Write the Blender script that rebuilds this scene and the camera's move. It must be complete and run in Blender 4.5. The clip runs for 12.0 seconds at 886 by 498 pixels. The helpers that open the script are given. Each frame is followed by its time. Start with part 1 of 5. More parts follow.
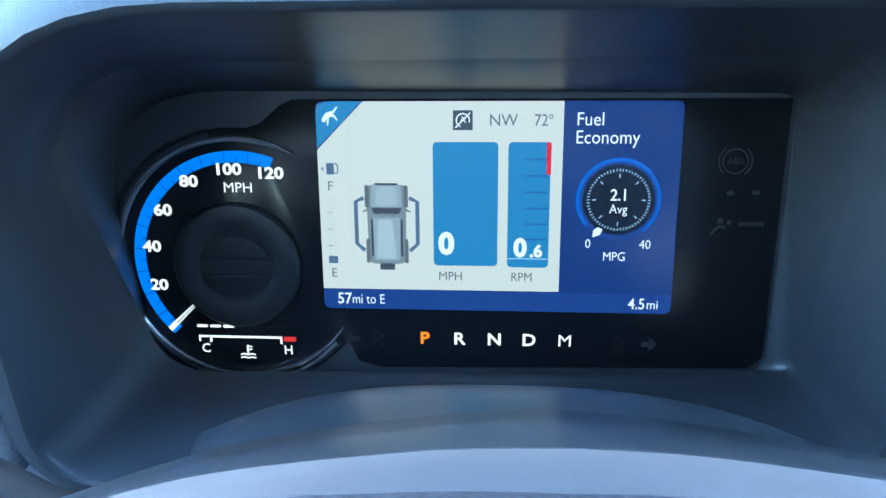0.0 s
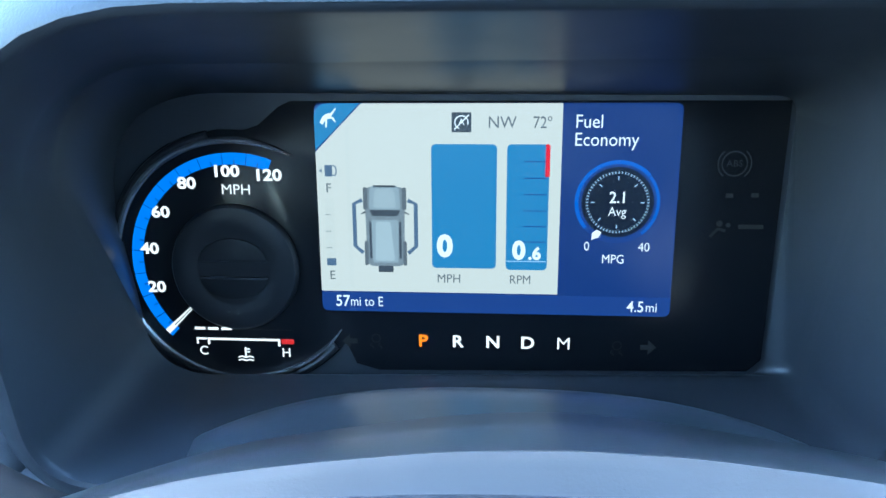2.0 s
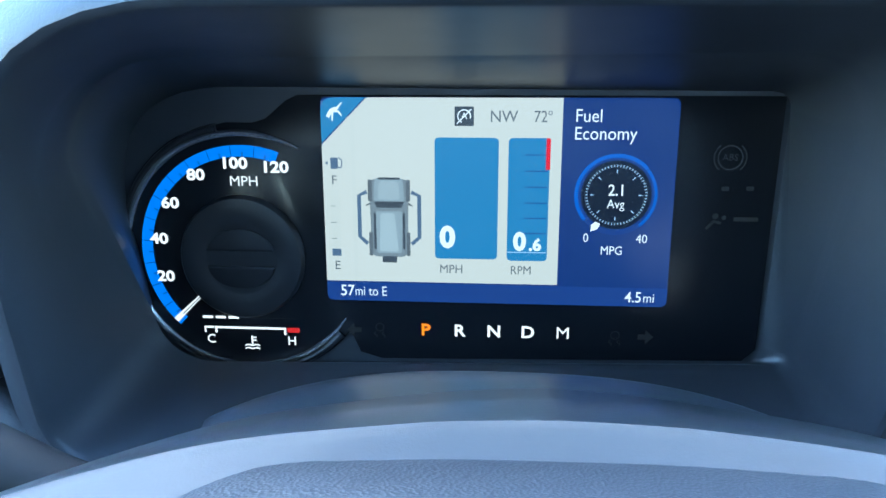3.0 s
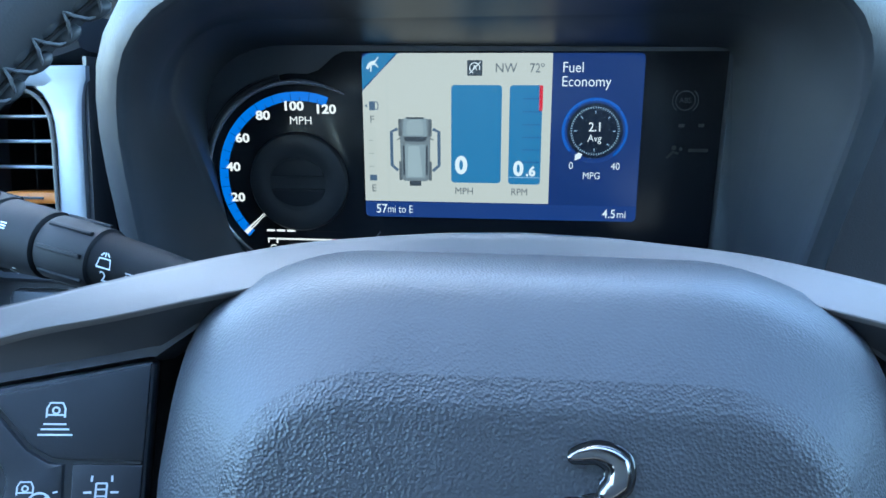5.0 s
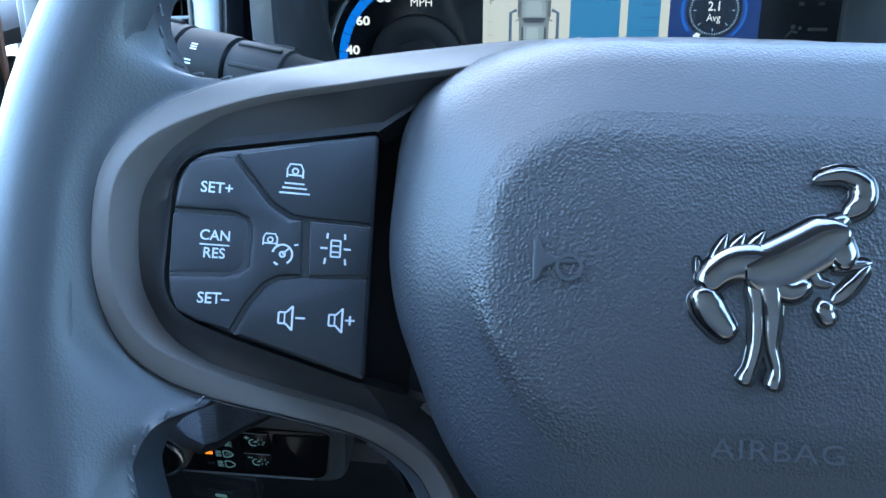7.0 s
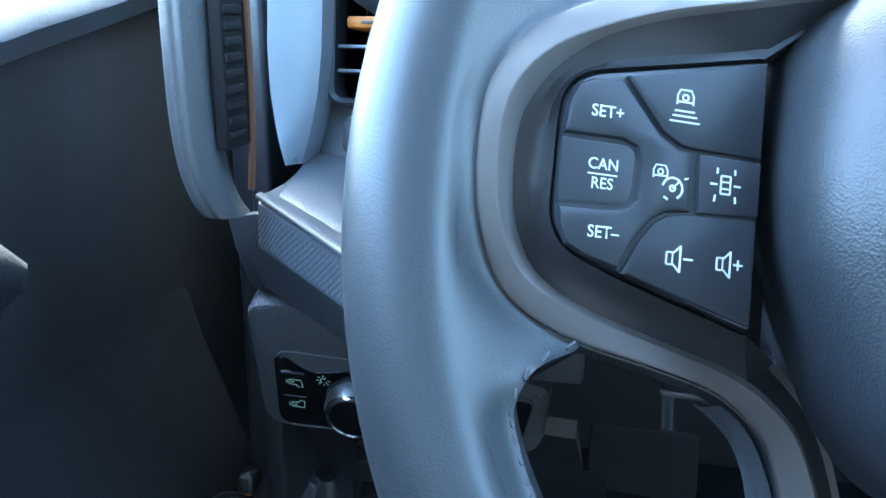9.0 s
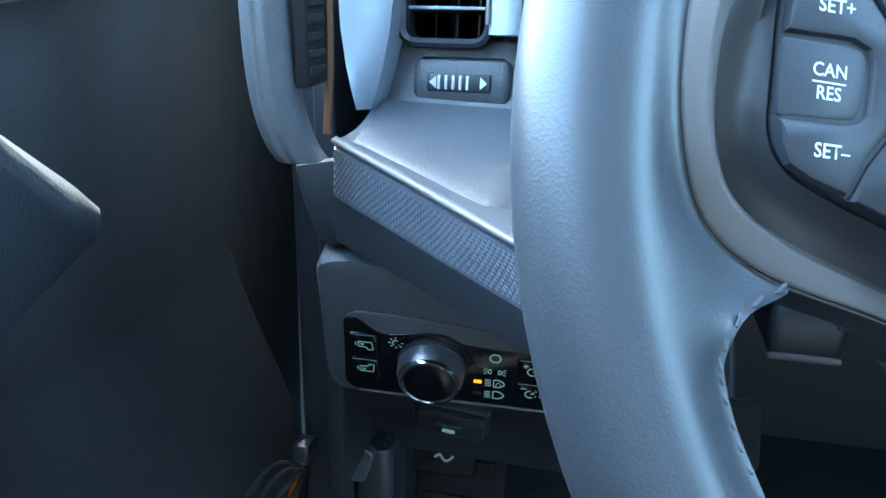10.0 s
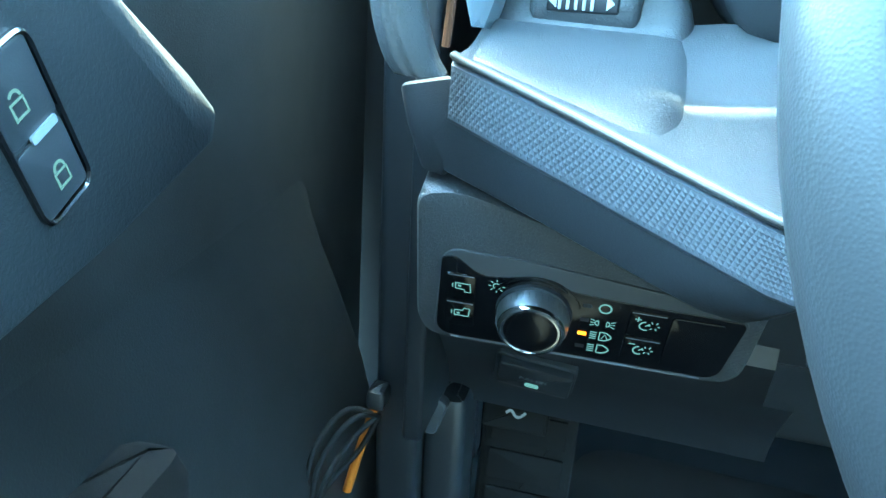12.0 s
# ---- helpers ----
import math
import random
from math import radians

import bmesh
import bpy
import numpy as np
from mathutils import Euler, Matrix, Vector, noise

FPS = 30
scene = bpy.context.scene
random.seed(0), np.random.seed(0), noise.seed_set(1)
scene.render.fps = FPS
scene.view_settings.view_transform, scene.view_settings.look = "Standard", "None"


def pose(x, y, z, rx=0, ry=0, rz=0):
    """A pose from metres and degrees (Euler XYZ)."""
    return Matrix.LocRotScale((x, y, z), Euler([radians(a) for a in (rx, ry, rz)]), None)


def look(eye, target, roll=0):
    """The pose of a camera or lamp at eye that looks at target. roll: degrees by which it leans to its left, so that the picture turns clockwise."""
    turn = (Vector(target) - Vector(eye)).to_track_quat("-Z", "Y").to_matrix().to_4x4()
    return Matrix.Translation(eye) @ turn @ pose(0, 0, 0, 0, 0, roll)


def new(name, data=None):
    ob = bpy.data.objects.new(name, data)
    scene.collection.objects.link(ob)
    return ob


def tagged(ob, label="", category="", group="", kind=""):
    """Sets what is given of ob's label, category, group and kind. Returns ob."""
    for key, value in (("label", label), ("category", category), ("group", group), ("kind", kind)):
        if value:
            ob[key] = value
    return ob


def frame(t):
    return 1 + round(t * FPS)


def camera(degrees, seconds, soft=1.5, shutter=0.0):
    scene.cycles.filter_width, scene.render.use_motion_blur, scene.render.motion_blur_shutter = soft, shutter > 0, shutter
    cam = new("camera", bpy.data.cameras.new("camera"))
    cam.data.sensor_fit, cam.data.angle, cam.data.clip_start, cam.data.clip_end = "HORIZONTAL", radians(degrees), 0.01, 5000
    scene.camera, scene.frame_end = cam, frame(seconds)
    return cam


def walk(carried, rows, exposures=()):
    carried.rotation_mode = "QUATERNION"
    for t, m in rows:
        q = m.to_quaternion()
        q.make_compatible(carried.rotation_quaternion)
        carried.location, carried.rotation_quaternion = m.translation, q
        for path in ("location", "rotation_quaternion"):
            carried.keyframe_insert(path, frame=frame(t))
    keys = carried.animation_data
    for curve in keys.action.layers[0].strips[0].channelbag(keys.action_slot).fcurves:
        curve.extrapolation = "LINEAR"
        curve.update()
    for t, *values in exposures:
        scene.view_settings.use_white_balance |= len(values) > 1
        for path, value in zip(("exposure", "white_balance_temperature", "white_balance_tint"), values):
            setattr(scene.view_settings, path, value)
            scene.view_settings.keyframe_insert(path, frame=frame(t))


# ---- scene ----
cam = camera(59.8, 12.0)
PATH = [
    (0, (0.0027, -0.3149, 0.0652), (-0.1495, 1.6197, -0.4415), -0.44),
    (0.5, (0.0033, -0.3147, 0.0649), (-0.1523, 1.6158, -0.4328), -0.47),
    (1, (0.0034, -0.3143, 0.0648), (-0.1504, 1.6141, -0.4336), -0.44),
    (1.5, (0.0030, -0.3143, 0.0648), (-0.1493, 1.6161, -0.4352), -0.38),
    (2, (0.0032, -0.3141, 0.0646), (-0.1481, 1.6163, -0.4321), -0.36),
    (2.5, (0.0028, -0.3141, 0.0649), (-0.1459, 1.6170, -0.4354), -0.22),
    (4.3, (0.0059, -0.3868, 0.0552), (-0.1626, 1.5451, -0.4343), 0.03),
    (4.5, (0.0074, -0.3961, 0.0556), (-0.1689, 1.5323, -0.4447), -0.13),
    (5, (0.0153, -0.4152, 0.0536), (-0.1971, 1.5000, -0.4820), -0.19),
    (5.5, (0.0115, -0.4315, 0.0373), (-0.2102, 1.4791, -0.5111), -0.30),
    (6, (-0.0004, -0.4367, 0.0184), (-0.2354, 1.4692, -0.5405), -0.33),
    (6.5, (-0.0154, -0.4425, 0.0084), (-0.2634, 1.4578, -0.5636), -0.21),
    (6.7, (-0.0225, -0.4452, 0.0061), (-0.2763, 1.4519, -0.5741), -0.11),
    (8.3, (-0.0889, -0.4563, -0.0069), (-0.4212, 1.4213, -0.6104), 0.96),
    (8.5, (-0.0990, -0.4559, -0.0091), (-0.4348, 1.4187, -0.6200), 1.30),
    (9, (-0.1217, -0.4502, -0.0163), (-0.5020, 1.4140, -0.6328), 1.28),
    (9.5, (-0.1434, -0.4430, -0.0256), (-0.5293, 1.4085, -0.6762), 1.25),
    (10, (-0.1642, -0.4333, -0.0354), (-0.5473, 1.4059, -0.7212), 1.12),
    (10.5, (-0.1804, -0.4234, -0.0447), (-0.5686, 1.4024, -0.7629), 1.32),
    (11, (-0.1882, -0.4196, -0.0510), (-0.5965, 1.3930, -0.7909), 1.75),
    (11.5, (-0.1971, -0.4168, -0.0566), (-0.6196, 1.3826, -0.8206), 2.46),
    (12, (-0.2039, -0.4166, -0.0587), (-0.6503, 1.3691, -0.8408), 3.18),
]
EV = 4.85
EXPOSURES = [(0, EV + 0.22, 5300, -6), (2.6, EV + 0.24, 5300, -6), (4.3, EV - 0.1, 5500, -6), (6.7, EV - 0.05, 5800, -4), (8.5, EV + 0.45, 5850, -6), (10, EV + 0.85, 6150, -10), (11, EV + 1.05, 5700, -18), (12, EV + 1.75, 5850, -32)]
walk(cam, [(t, look(eye, target, roll)) for t, eye, target, roll in PATH], exposures=EXPOSURES)

# ---------------------------------------------------------------- light
def make_world():
    w = bpy.data.worlds.new("sky")
    w.use_nodes = True
    nt = w.node_tree
    bg = nt.nodes["Background"]
    sky = nt.nodes.new("ShaderNodeTexSky")
    sky.sky_type = "NISHITA"
    sky.sun_disc = False
    sky.sun_elevation, sky.sun_rotation = SUN_EL, SUN_ROT
    nt.links.new(sky.outputs[0], bg.inputs[0])
    bg.inputs[1].default_value = SKY
    scene.world = w


SUN_EL, SUN_ROT, SKY = radians(61.5), radians(-35), 0.15
make_world()
sun = new("sun", bpy.data.lights.new("sun", "SUN"))
sun.data.energy, sun.data.angle, sun.data.color = 2.8, radians(2.5), (1.0, 0.95, 0.88)
sun_dir = Vector((math.sin(SUN_ROT) * math.cos(SUN_EL), math.cos(SUN_ROT) * math.cos(SUN_EL), math.sin(SUN_EL)))
sun.matrix_world = look(sun_dir * 20, (0, 0, 0))
tagged(sun, "sun", kind="structure")


# ---------------------------------------------------------------- materials
def material(name, color, rough=0.5, metal=0.0, grain=0.0, grain_size=0.8, vary=0.12, coat=0.0, kind="noise", spec=0.5, stains=40.0, depth=0.0004):
    """A surface with a base colour that wanders a little, uneven gloss and a fine grain; grain_size in mm."""
    m = bpy.data.materials.new(name)
    m.use_nodes = True
    nt = m.node_tree
    b = nt.nodes["Principled BSDF"]
    tc = nt.nodes.new("ShaderNodeTexCoord")
    big = nt.nodes.new("ShaderNodeTexNoise")
    big.inputs["Scale"].default_value, big.inputs["Detail"].default_value = stains, 5
    nt.links.new(tc.outputs["Object"], big.inputs["Vector"])
    mix = nt.nodes.new("ShaderNodeMix")
    mix.data_type = "RGBA"
    mix.inputs[6].default_value = (*[c * (1 - vary) for c in color], 1)
    mix.inputs[7].default_value = (*[min(1, c * (1 + vary)) for c in color], 1)
    nt.links.new(big.outputs[0], mix.inputs[0])
    nt.links.new(mix.outputs[2], b.inputs["Base Color"])
    rr = nt.nodes.new("ShaderNodeMapRange")
    rr.inputs[3].default_value, rr.inputs[4].default_value = max(0.02, rough * 0.85), min(1, rough * 1.15)
    nt.links.new(big.outputs[0], rr.inputs[0])
    nt.links.new(rr.outputs[0], b.inputs["Roughness"])
    b.inputs["Metallic"].default_value = metal
    b.inputs["Coat Weight"].default_value = coat
    b.inputs["Coat Roughness"].default_value = 0.08
    b.inputs["Specular IOR Level"].default_value = spec
    if grain > 0:
        if kind == "cells":
            fine = nt.nodes.new("ShaderNodeTexVoronoi")
            fine.feature = "SMOOTH_F1"
            fine.inputs["Smoothness"].default_value = 0.45
        else:
            fine = nt.nodes.new("ShaderNodeTexNoise")
            fine.inputs["Detail"].default_value = 3
            fine.inputs["Distortion"].default_value = 0.6
        fine.inputs["Scale"].default_value = 1000.0 / grain_size
        nt.links.new(tc.outputs["Object"], fine.inputs["Vector"])
        bump = nt.nodes.new("ShaderNodeBump")
        bump.inputs["Strength"].default_value = grain
        bump.inputs["Distance"].default_value = depth
        nt.links.new(fine.outputs[0], bump.inputs["Height"])
        nt.links.new(bump.outputs[0], b.inputs["Normal"])
    return m


def glow(name, color, strength):
    """A lit mark of the display, a lamp, or an off mark given faint glow."""
    m = bpy.data.materials.new(name)
    m.use_nodes = True
    b = m.node_tree.nodes["Principled BSDF"]
    b.inputs["Base Color"].default_value = (0.02, 0.02, 0.02, 1)
    b.inputs["Roughness"].default_value = 0.25
    b.inputs["Emission Color"].default_value = (*color, 1)
    b.inputs["Emission Strength"].default_value = strength * 0.85 * 2 ** -EV
    return m


LEATHER = material("leather", (0.03, 0.034, 0.04), 0.45, grain=0.2, grain_size=0.7, kind="cells", depth=0.00024)
AIRBAG_SKIN = material("airbag_skin", (0.025, 0.027, 0.033), 0.46, grain=0.45, grain_size=0.7, kind="cells", depth=0.0003)
# same skin as the cover, darkened to paint in the centre's shade
AIRBAG_SHADED = material("airbag_skin_shaded", (0.021, 0.022, 0.026), 0.42, grain=0.75, grain_size=0.72, kind="cells", depth=0.00034)
DASH = material("dash_plastic", (0.024, 0.026, 0.031), 0.48, grain=0.35, grain_size=0.9)
BINNACLE = material("binnacle_plastic", (0.042, 0.046, 0.055), 0.38, grain=0.12, grain_size=0.6)
SHROUD = material("shroud_plastic", (0.026, 0.03, 0.036), 0.3, grain=0.15, grain_size=0.7)
RING = material("brushed_ring", (0.8, 0.8, 0.82), 0.22, metal=1.0)
SHELF = material("shelf_plastic", (0.062, 0.066, 0.073), 0.42, grain=0.7, grain_size=1.0, depth=0.0005)
STRIP = material("strip_plastic", (0.06, 0.066, 0.08), 0.46, grain=0.1, grain_size=0.6)
WELL = material("well_plastic", (0.025, 0.0245, 0.027), 0.42, grain=0.08, grain_size=0.5)
BEAD = material("warm_bead", (0.16, 0.152, 0.14), 0.5, metal=0.2, grain=0.4, grain_size=0.9)
HOUSING = material("housing_plastic", (0.06, 0.064, 0.073), 0.4, grain=0.9, grain_size=1.1, depth=0.0008)
BLACK = material("black_plastic", (0.02, 0.022, 0.027), 0.4, grain=0.1, grain_size=0.6)
PAD = material("button_plastic", (0.02, 0.022, 0.027), 0.45, grain=0.12, grain_size=0.5, spec=0.35)
GLOSS = material("gloss_black", (0.004, 0.004, 0.005), 0.12, grain=0.0)
FACE = material("cluster_face", (0.01, 0.011, 0.014), 0.22, grain=0.0, spec=0.3)
SATIN = material("satin_trim", (0.1, 0.09, 0.087), 0.48, grain=0.1, grain_size=0.5, spec=0.24)
SILVER = material("silver_paint", (0.27, 0.295, 0.33), 0.42, metal=0.35, grain=0.1, grain_size=0.4)
CHROME = material("chrome", (0.62, 0.62, 0.63), 0.09, metal=1.0)
DARK_CHROME = material("dark_chrome", (0.17, 0.163, 0.165), 0.15, metal=1.0)
KNOB = material("knob_metal", (0.3, 0.31, 0.33), 0.36, metal=0.9, grain=0.1, grain_size=0.4)
BEZEL = material("bezel_plastic", (0.06, 0.062, 0.068), 0.36, grain=0.08, grain_size=0.5)
RUBBER = material("rubber", (0.012, 0.012, 0.013), 0.8, spec=0.2, grain=0.3, grain_size=0.8)
CARPET = material("carpet", (0.012, 0.014, 0.017), 0.95, spec=0.1, grain=1.0, grain_size=1.5)
DOOR = material("door_plastic", (0.011, 0.013, 0.015), 0.55, grain=0.4, grain_size=1.0)
ORANGE = material("orange_plastic", (0.55, 0.17, 0.02), 0.45, grain=0.1)
BROWN = material("brown_strip", (0.13, 0.055, 0.028), 0.5, grain=0.1)
THREAD = material("thread", (0.075, 0.082, 0.092), 0.7, grain=0.6, grain_size=0.3)
PRINT = material("white_print", (0.5, 0.52, 0.54), 0.5, vary=0.03)
EMBOSS = material("emboss", (0.03, 0.032, 0.038), 0.35, grain=0.2)
# lighter than the door plastic: sky reflection painted into the base colour
SILL_SKYLIT = material("sill_sky_sheen", (0.085, 0.093, 0.105), 0.4, grain=0.5, grain_size=1.0)
STALK = material("stalk_plastic", (0.012, 0.013, 0.016), 0.65, spec=0.16, grain=0.1, grain_size=0.6)
POD = material("pod_plastic", (0.016, 0.018, 0.022), 0.46, grain=0.5, grain_size=1.0)
GREY_PRINT = material("grey_print", (0.3, 0.32, 0.34), 0.5, vary=0.03)
HEADLINER = material("headliner", (0.1, 0.105, 0.11), 0.9, grain=0.5, grain_size=1.5)
# grey of the unseen rear wall, set for the fill it bounces
FILL_GREY = material("fill_grey", (0.1, 0.108, 0.118), 0.9, grain=0.6, grain_size=1.5)
GROUND = material("asphalt", (0.06, 0.06, 0.06), 0.9, stains=0.6)

L_WHITE = glow("lcd_white", (0.98, 0.96, 0.88), 0.76)
L_CARD = glow("lcd_card", (0.88, 0.87, 0.8), 0.82)
L_BLUE = glow("lcd_blue", (0.05, 0.25, 0.52), 0.95)
L_NAVY = glow("lcd_navy", (0.012, 0.045, 0.24), 0.8)
L_NAVY2 = glow("lcd_navy_bar", (0.018, 0.06, 0.3), 0.8)
L_GREY = glow("lcd_grey", (0.33, 0.38, 0.42), 0.7)
L_MID = glow("lcd_mid", (0.42, 0.5, 0.55), 0.8)
L_DARK = glow("lcd_dark", (0.10, 0.12, 0.15), 0.6)
L_INK = glow("lcd_ink", (0.22, 0.25, 0.28), 0.6)
L_SLATE = glow("lcd_slate", (0.13, 0.2, 0.32), 0.8)
L_RED = glow("lcd_red", (0.85, 0.005, 0.03), 1.0)
L_TEXT = glow("lcd_text", (0.92, 0.95, 1.0), 1.1)
L_PALE = glow("lcd_pale", (0.5, 0.72, 1.0), 0.9)
L_RING = glow("lcd_ring", (0.02, 0.16, 0.75), 0.8)
L_BLACK = glow("lcd_black", (0.004, 0.012, 0.04), 0.6)
G_BLUE = glow("gauge_blue", (0.02, 0.2, 0.82), 1.1)
G_WHITE = glow("gauge_white", (1.0, 0.95, 0.93), 1.25)
G_AMBER = glow("gear_amber", (1.0, 0.2, 0.0), 1.7)
G_RED = glow("gauge_red", (0.8, 0.02, 0.02), 0.9)
# marks that are off, with a faint added emission to show them
OFF_MARK = glow("off_mark_glow", (0.05, 0.055, 0.06), 0.1)
TEAL = glow("backlit_print", (0.33, 0.6, 0.66), 0.26)
AMBER_LED = glow("amber_led", (1.0, 0.22, 0.015), 2.0)


# ---------------------------------------------------------------- building blocks (lengths in mm)
def thing(name, label, category, m=None, group="", kind=""):
    ob = new(name)
    ob.empty_display_size = 0.01
    ob.matrix_world = m or Matrix()
    return tagged(ob, label, category, group, kind)


def part(name, bm, mat, parent, label="", m=None, angle=35):
    """Links a bmesh in mm as one mesh under a thing or a part."""
    bmesh.ops.remove_doubles(bm, verts=bm.verts, dist=1e-4)
    bmesh.ops.recalc_face_normals(bm, faces=bm.faces)
    bm.transform(Matrix.Scale(0.001, 4))
    me = bpy.data.meshes.new(name)
    bm.to_mesh(me)
    bm.free()
    me.polygons.foreach_set("use_smooth", [len(p.vertices) <= 4 for p in me.polygons])
    me.set_sharp_from_angle(angle=radians(angle))
    me.materials.append(mat)
    ob = new(name, me)
    ob.parent = parent
    if m is not None:
        ob.matrix_local = m
    return tagged(ob, label)


def shared(name, mesh, parent, m):
    """One more piece on a mesh that alike pieces share."""
    ob = new(name, mesh)
    ob.parent = parent
    ob.matrix_local = m
    return ob


def rpoly(corners, r=5.0, k=5):
    """A closed outline with rounded corners; a corner may carry its own radius as a third number."""
    out, n = [], len(corners)
    for i in range(n):
        p, a, b = (Vector(corners[j % n][:2]) for j in (i, i - 1, i + 1))
        rad = corners[i][2] if len(corners[i]) > 2 else r
        u, v = (a - p), (b - p)
        cut = min(rad, u.length * 0.49, v.length * 0.49)
        s, e = p + u.normalized() * cut, p + v.normalized() * cut
        for j in range(k + 1):
            t = j / k
            out.append(s * (1 - t) ** 2 + p * 2 * t * (1 - t) + e * t * t)
    return out


def rect(x0, y0, x1, y1, r=1.0, k=4):
    return rpoly([(x0, y0), (x1, y0), (x1, y1), (x0, y1)], r, k)


def circle(x, y, r, n=32, a0=0.0, a1=360.0):
    full = abs(a1 - a0) >= 360
    steps = n if full else n + 1
    return [Vector((x + r * math.cos(radians(a0 + (a1 - a0) * i / n)), y + r * math.sin(radians(a0 + (a1 - a0) * i / n)))) for i in range(steps)]


def area2(pts):
    return sum(a.x * b.y - b.x * a.y for a, b in zip(pts, pts[1:] + pts[:1])) / 2


def inset(pts, d):
    """The outline moved inwards by d."""
    sign = 1 if area2(pts) > 0 else -1
    out, n = [], len(pts)
    for i in range(n):
        a, p, b = pts[i - 1], pts[i], pts[(i + 1) % n]
        t = (b - a)
        if t.length < 1e-9:
            t = Vector((1, 0))
        t.normalize()
        out.append(p + Vector((-t.y, t.x)) * d * sign)
    return out


def loft(bm, rings, closed=True, cap0=False, cap1=False):
    rows = [[bm.verts.new(Vector(p)) for p in ring] for ring in rings]
    for a, b in zip(rows, rows[1:]):
        n = len(a)
        for i in range(n if closed else n - 1):
            j = (i + 1) % n
            bm.faces.new((a[i], a[j], b[j], b[i]))
    if cap0:
        bm.faces.new(rows[0][::-1])
    if cap1:
        bm.faces.new(rows[-1])
    return bm


def at_z(pts, z):
    return [(p[0], p[1], z) for p in pts]


def plate(pts, z0, z1, bevel=0.3, bm=None):
    """A flat piece with a rounded upper edge."""
    bm = bm or bmesh.new()
    pts = [Vector(p[:2]) for p in pts]
    b = min(bevel, abs(z1 - z0) * 0.9)
    loft(bm, [at_z(pts, z0), at_z(pts, z1 - b), at_z(inset(pts, b * 0.3), z1 - b * 0.3), at_z(inset(pts, b), z1)], cap0=True, cap1=True)
    return bm


def flat(pts, z0, z1, bm=None):
    bm = bm or bmesh.new()
    loft(bm, [at_z(pts, z0), at_z(pts, z1)], cap0=True, cap1=True)
    return bm


def band(x, y, r0, r1, a0, a1, n=24):
    """The outline of a piece of a ring."""
    return circle(x, y, r1, n, a0, a1) + circle(x, y, r0, n, a1, a0)


def stroke(points, width, end=None):
    """The outline of a line of some width, tapering to end."""
    pts = [Vector(p) for p in points]
    end = width if end is None else end
    left, right = [], []
    for i, p in enumerate(pts):
        t = (pts[min(i + 1, len(pts) - 1)] - pts[max(i - 1, 0)]).normalized()
        w = (width + (end - width) * i / (len(pts) - 1)) / 2
        left.append(p + Vector((-t.y, t.x)) * w)
        right.append(p - Vector((-t.y, t.x)) * w)
    return right + left[::-1]


def tube(path, radius, n=14, closed=False, bm=None, flatten=1.0, caps=True):
    """A round bar along a path; radius may be a list."""
    bm = bm or bmesh.new()
    pts = [Vector(p) for p in path]
    rings, count, side = [], len(pts), None
    for i, p in enumerate(pts):
        a, b = (pts[i - 1], pts[(i + 1) % count]) if closed else (pts[max(i - 1, 0)], pts[min(i + 1, count - 1)])
        t = (b - a).normalized()
        if side is None:
            side = t.orthogonal().normalized()
        side = (side - t * side.dot(t)).normalized()
        up = t.cross(side)
        r = radius[i] if isinstance(radius, (list, tuple)) else radius
        rings.append([p + (side * math.cos(2 * math.pi * j / n) + up * math.sin(2 * math.pi * j / n) * flatten) * r for j in range(n)])
    if closed:
        rings.append(rings[0])
    return loft(bm, rings, cap0=caps and not closed, cap1=caps and not closed)


def lathe(profile, n=40, bm=None):
    """Turns (radius, z) pairs round the z axis."""
    bm = bm or bmesh.new()
    rings = [[(r * math.cos(2 * math.pi * j / n), r * math.sin(2 * math.pi * j / n), z) for j in range(n)] for r, z in profile]
    return loft(bm, rings, cap0=True, cap1=True)


def box(x0, y0, z0, x1, y1, z1, bevel=1.0, bm=None):
    bm = bm or bmesh.new()
    pts = rect(x0, y0, x1, y1, bevel, 3)
    b = min(bevel, (z1 - z0) * 0.45)
    loft(bm, [at_z(inset(pts, b), z0), at_z(inset(pts, b * 0.3), z0 + b * 0.3), at_z(pts, z0 + b), at_z(pts, z1 - b),
              at_z(inset(pts, b * 0.3), z1 - b * 0.3), at_z(inset(pts, b), z1)], cap0=True, cap1=True)
    return bm


def smooth_path(points, steps=6):
    """A curve through the points."""
    pts = [Vector(p) for p in points]
    out = []
    for i in range(len(pts) - 1):
        p0, p1, p2, p3 = pts[max(i - 1, 0)], pts[i], pts[i + 1], pts[min(i + 2, len(pts) - 1)]
        for j in range(steps):
            t = j / steps
            out.append(0.5 * (2 * p1 + (p2 - p0) * t + (2 * p0 - 5 * p1 + 4 * p2 - p3) * t * t + (3 * p1 - p0 - 3 * p2 + p3) * t ** 3))
    out.append(pts[-1])
    return out


def ramp(v, *pairs):
    """A line through (at, value) pairs."""
    return float(np.interp(v, [p[0] for p in pairs], [p[1] for p in pairs]))


def cap_height():
    cu = bpy.data.curves.new("cap", "FONT")
    cu.body = "H"
    tmp = new("tmp", cu)
    me = bpy.data.meshes.new_from_object(tmp.evaluated_get(bpy.context.evaluated_depsgraph_get()))
    ys = [v.co.y for v in me.vertices]
    bpy.data.objects.remove(tmp)
    bpy.data.meshes.remove(me)
    return max(ys) - min(ys)


CAP = cap_height()


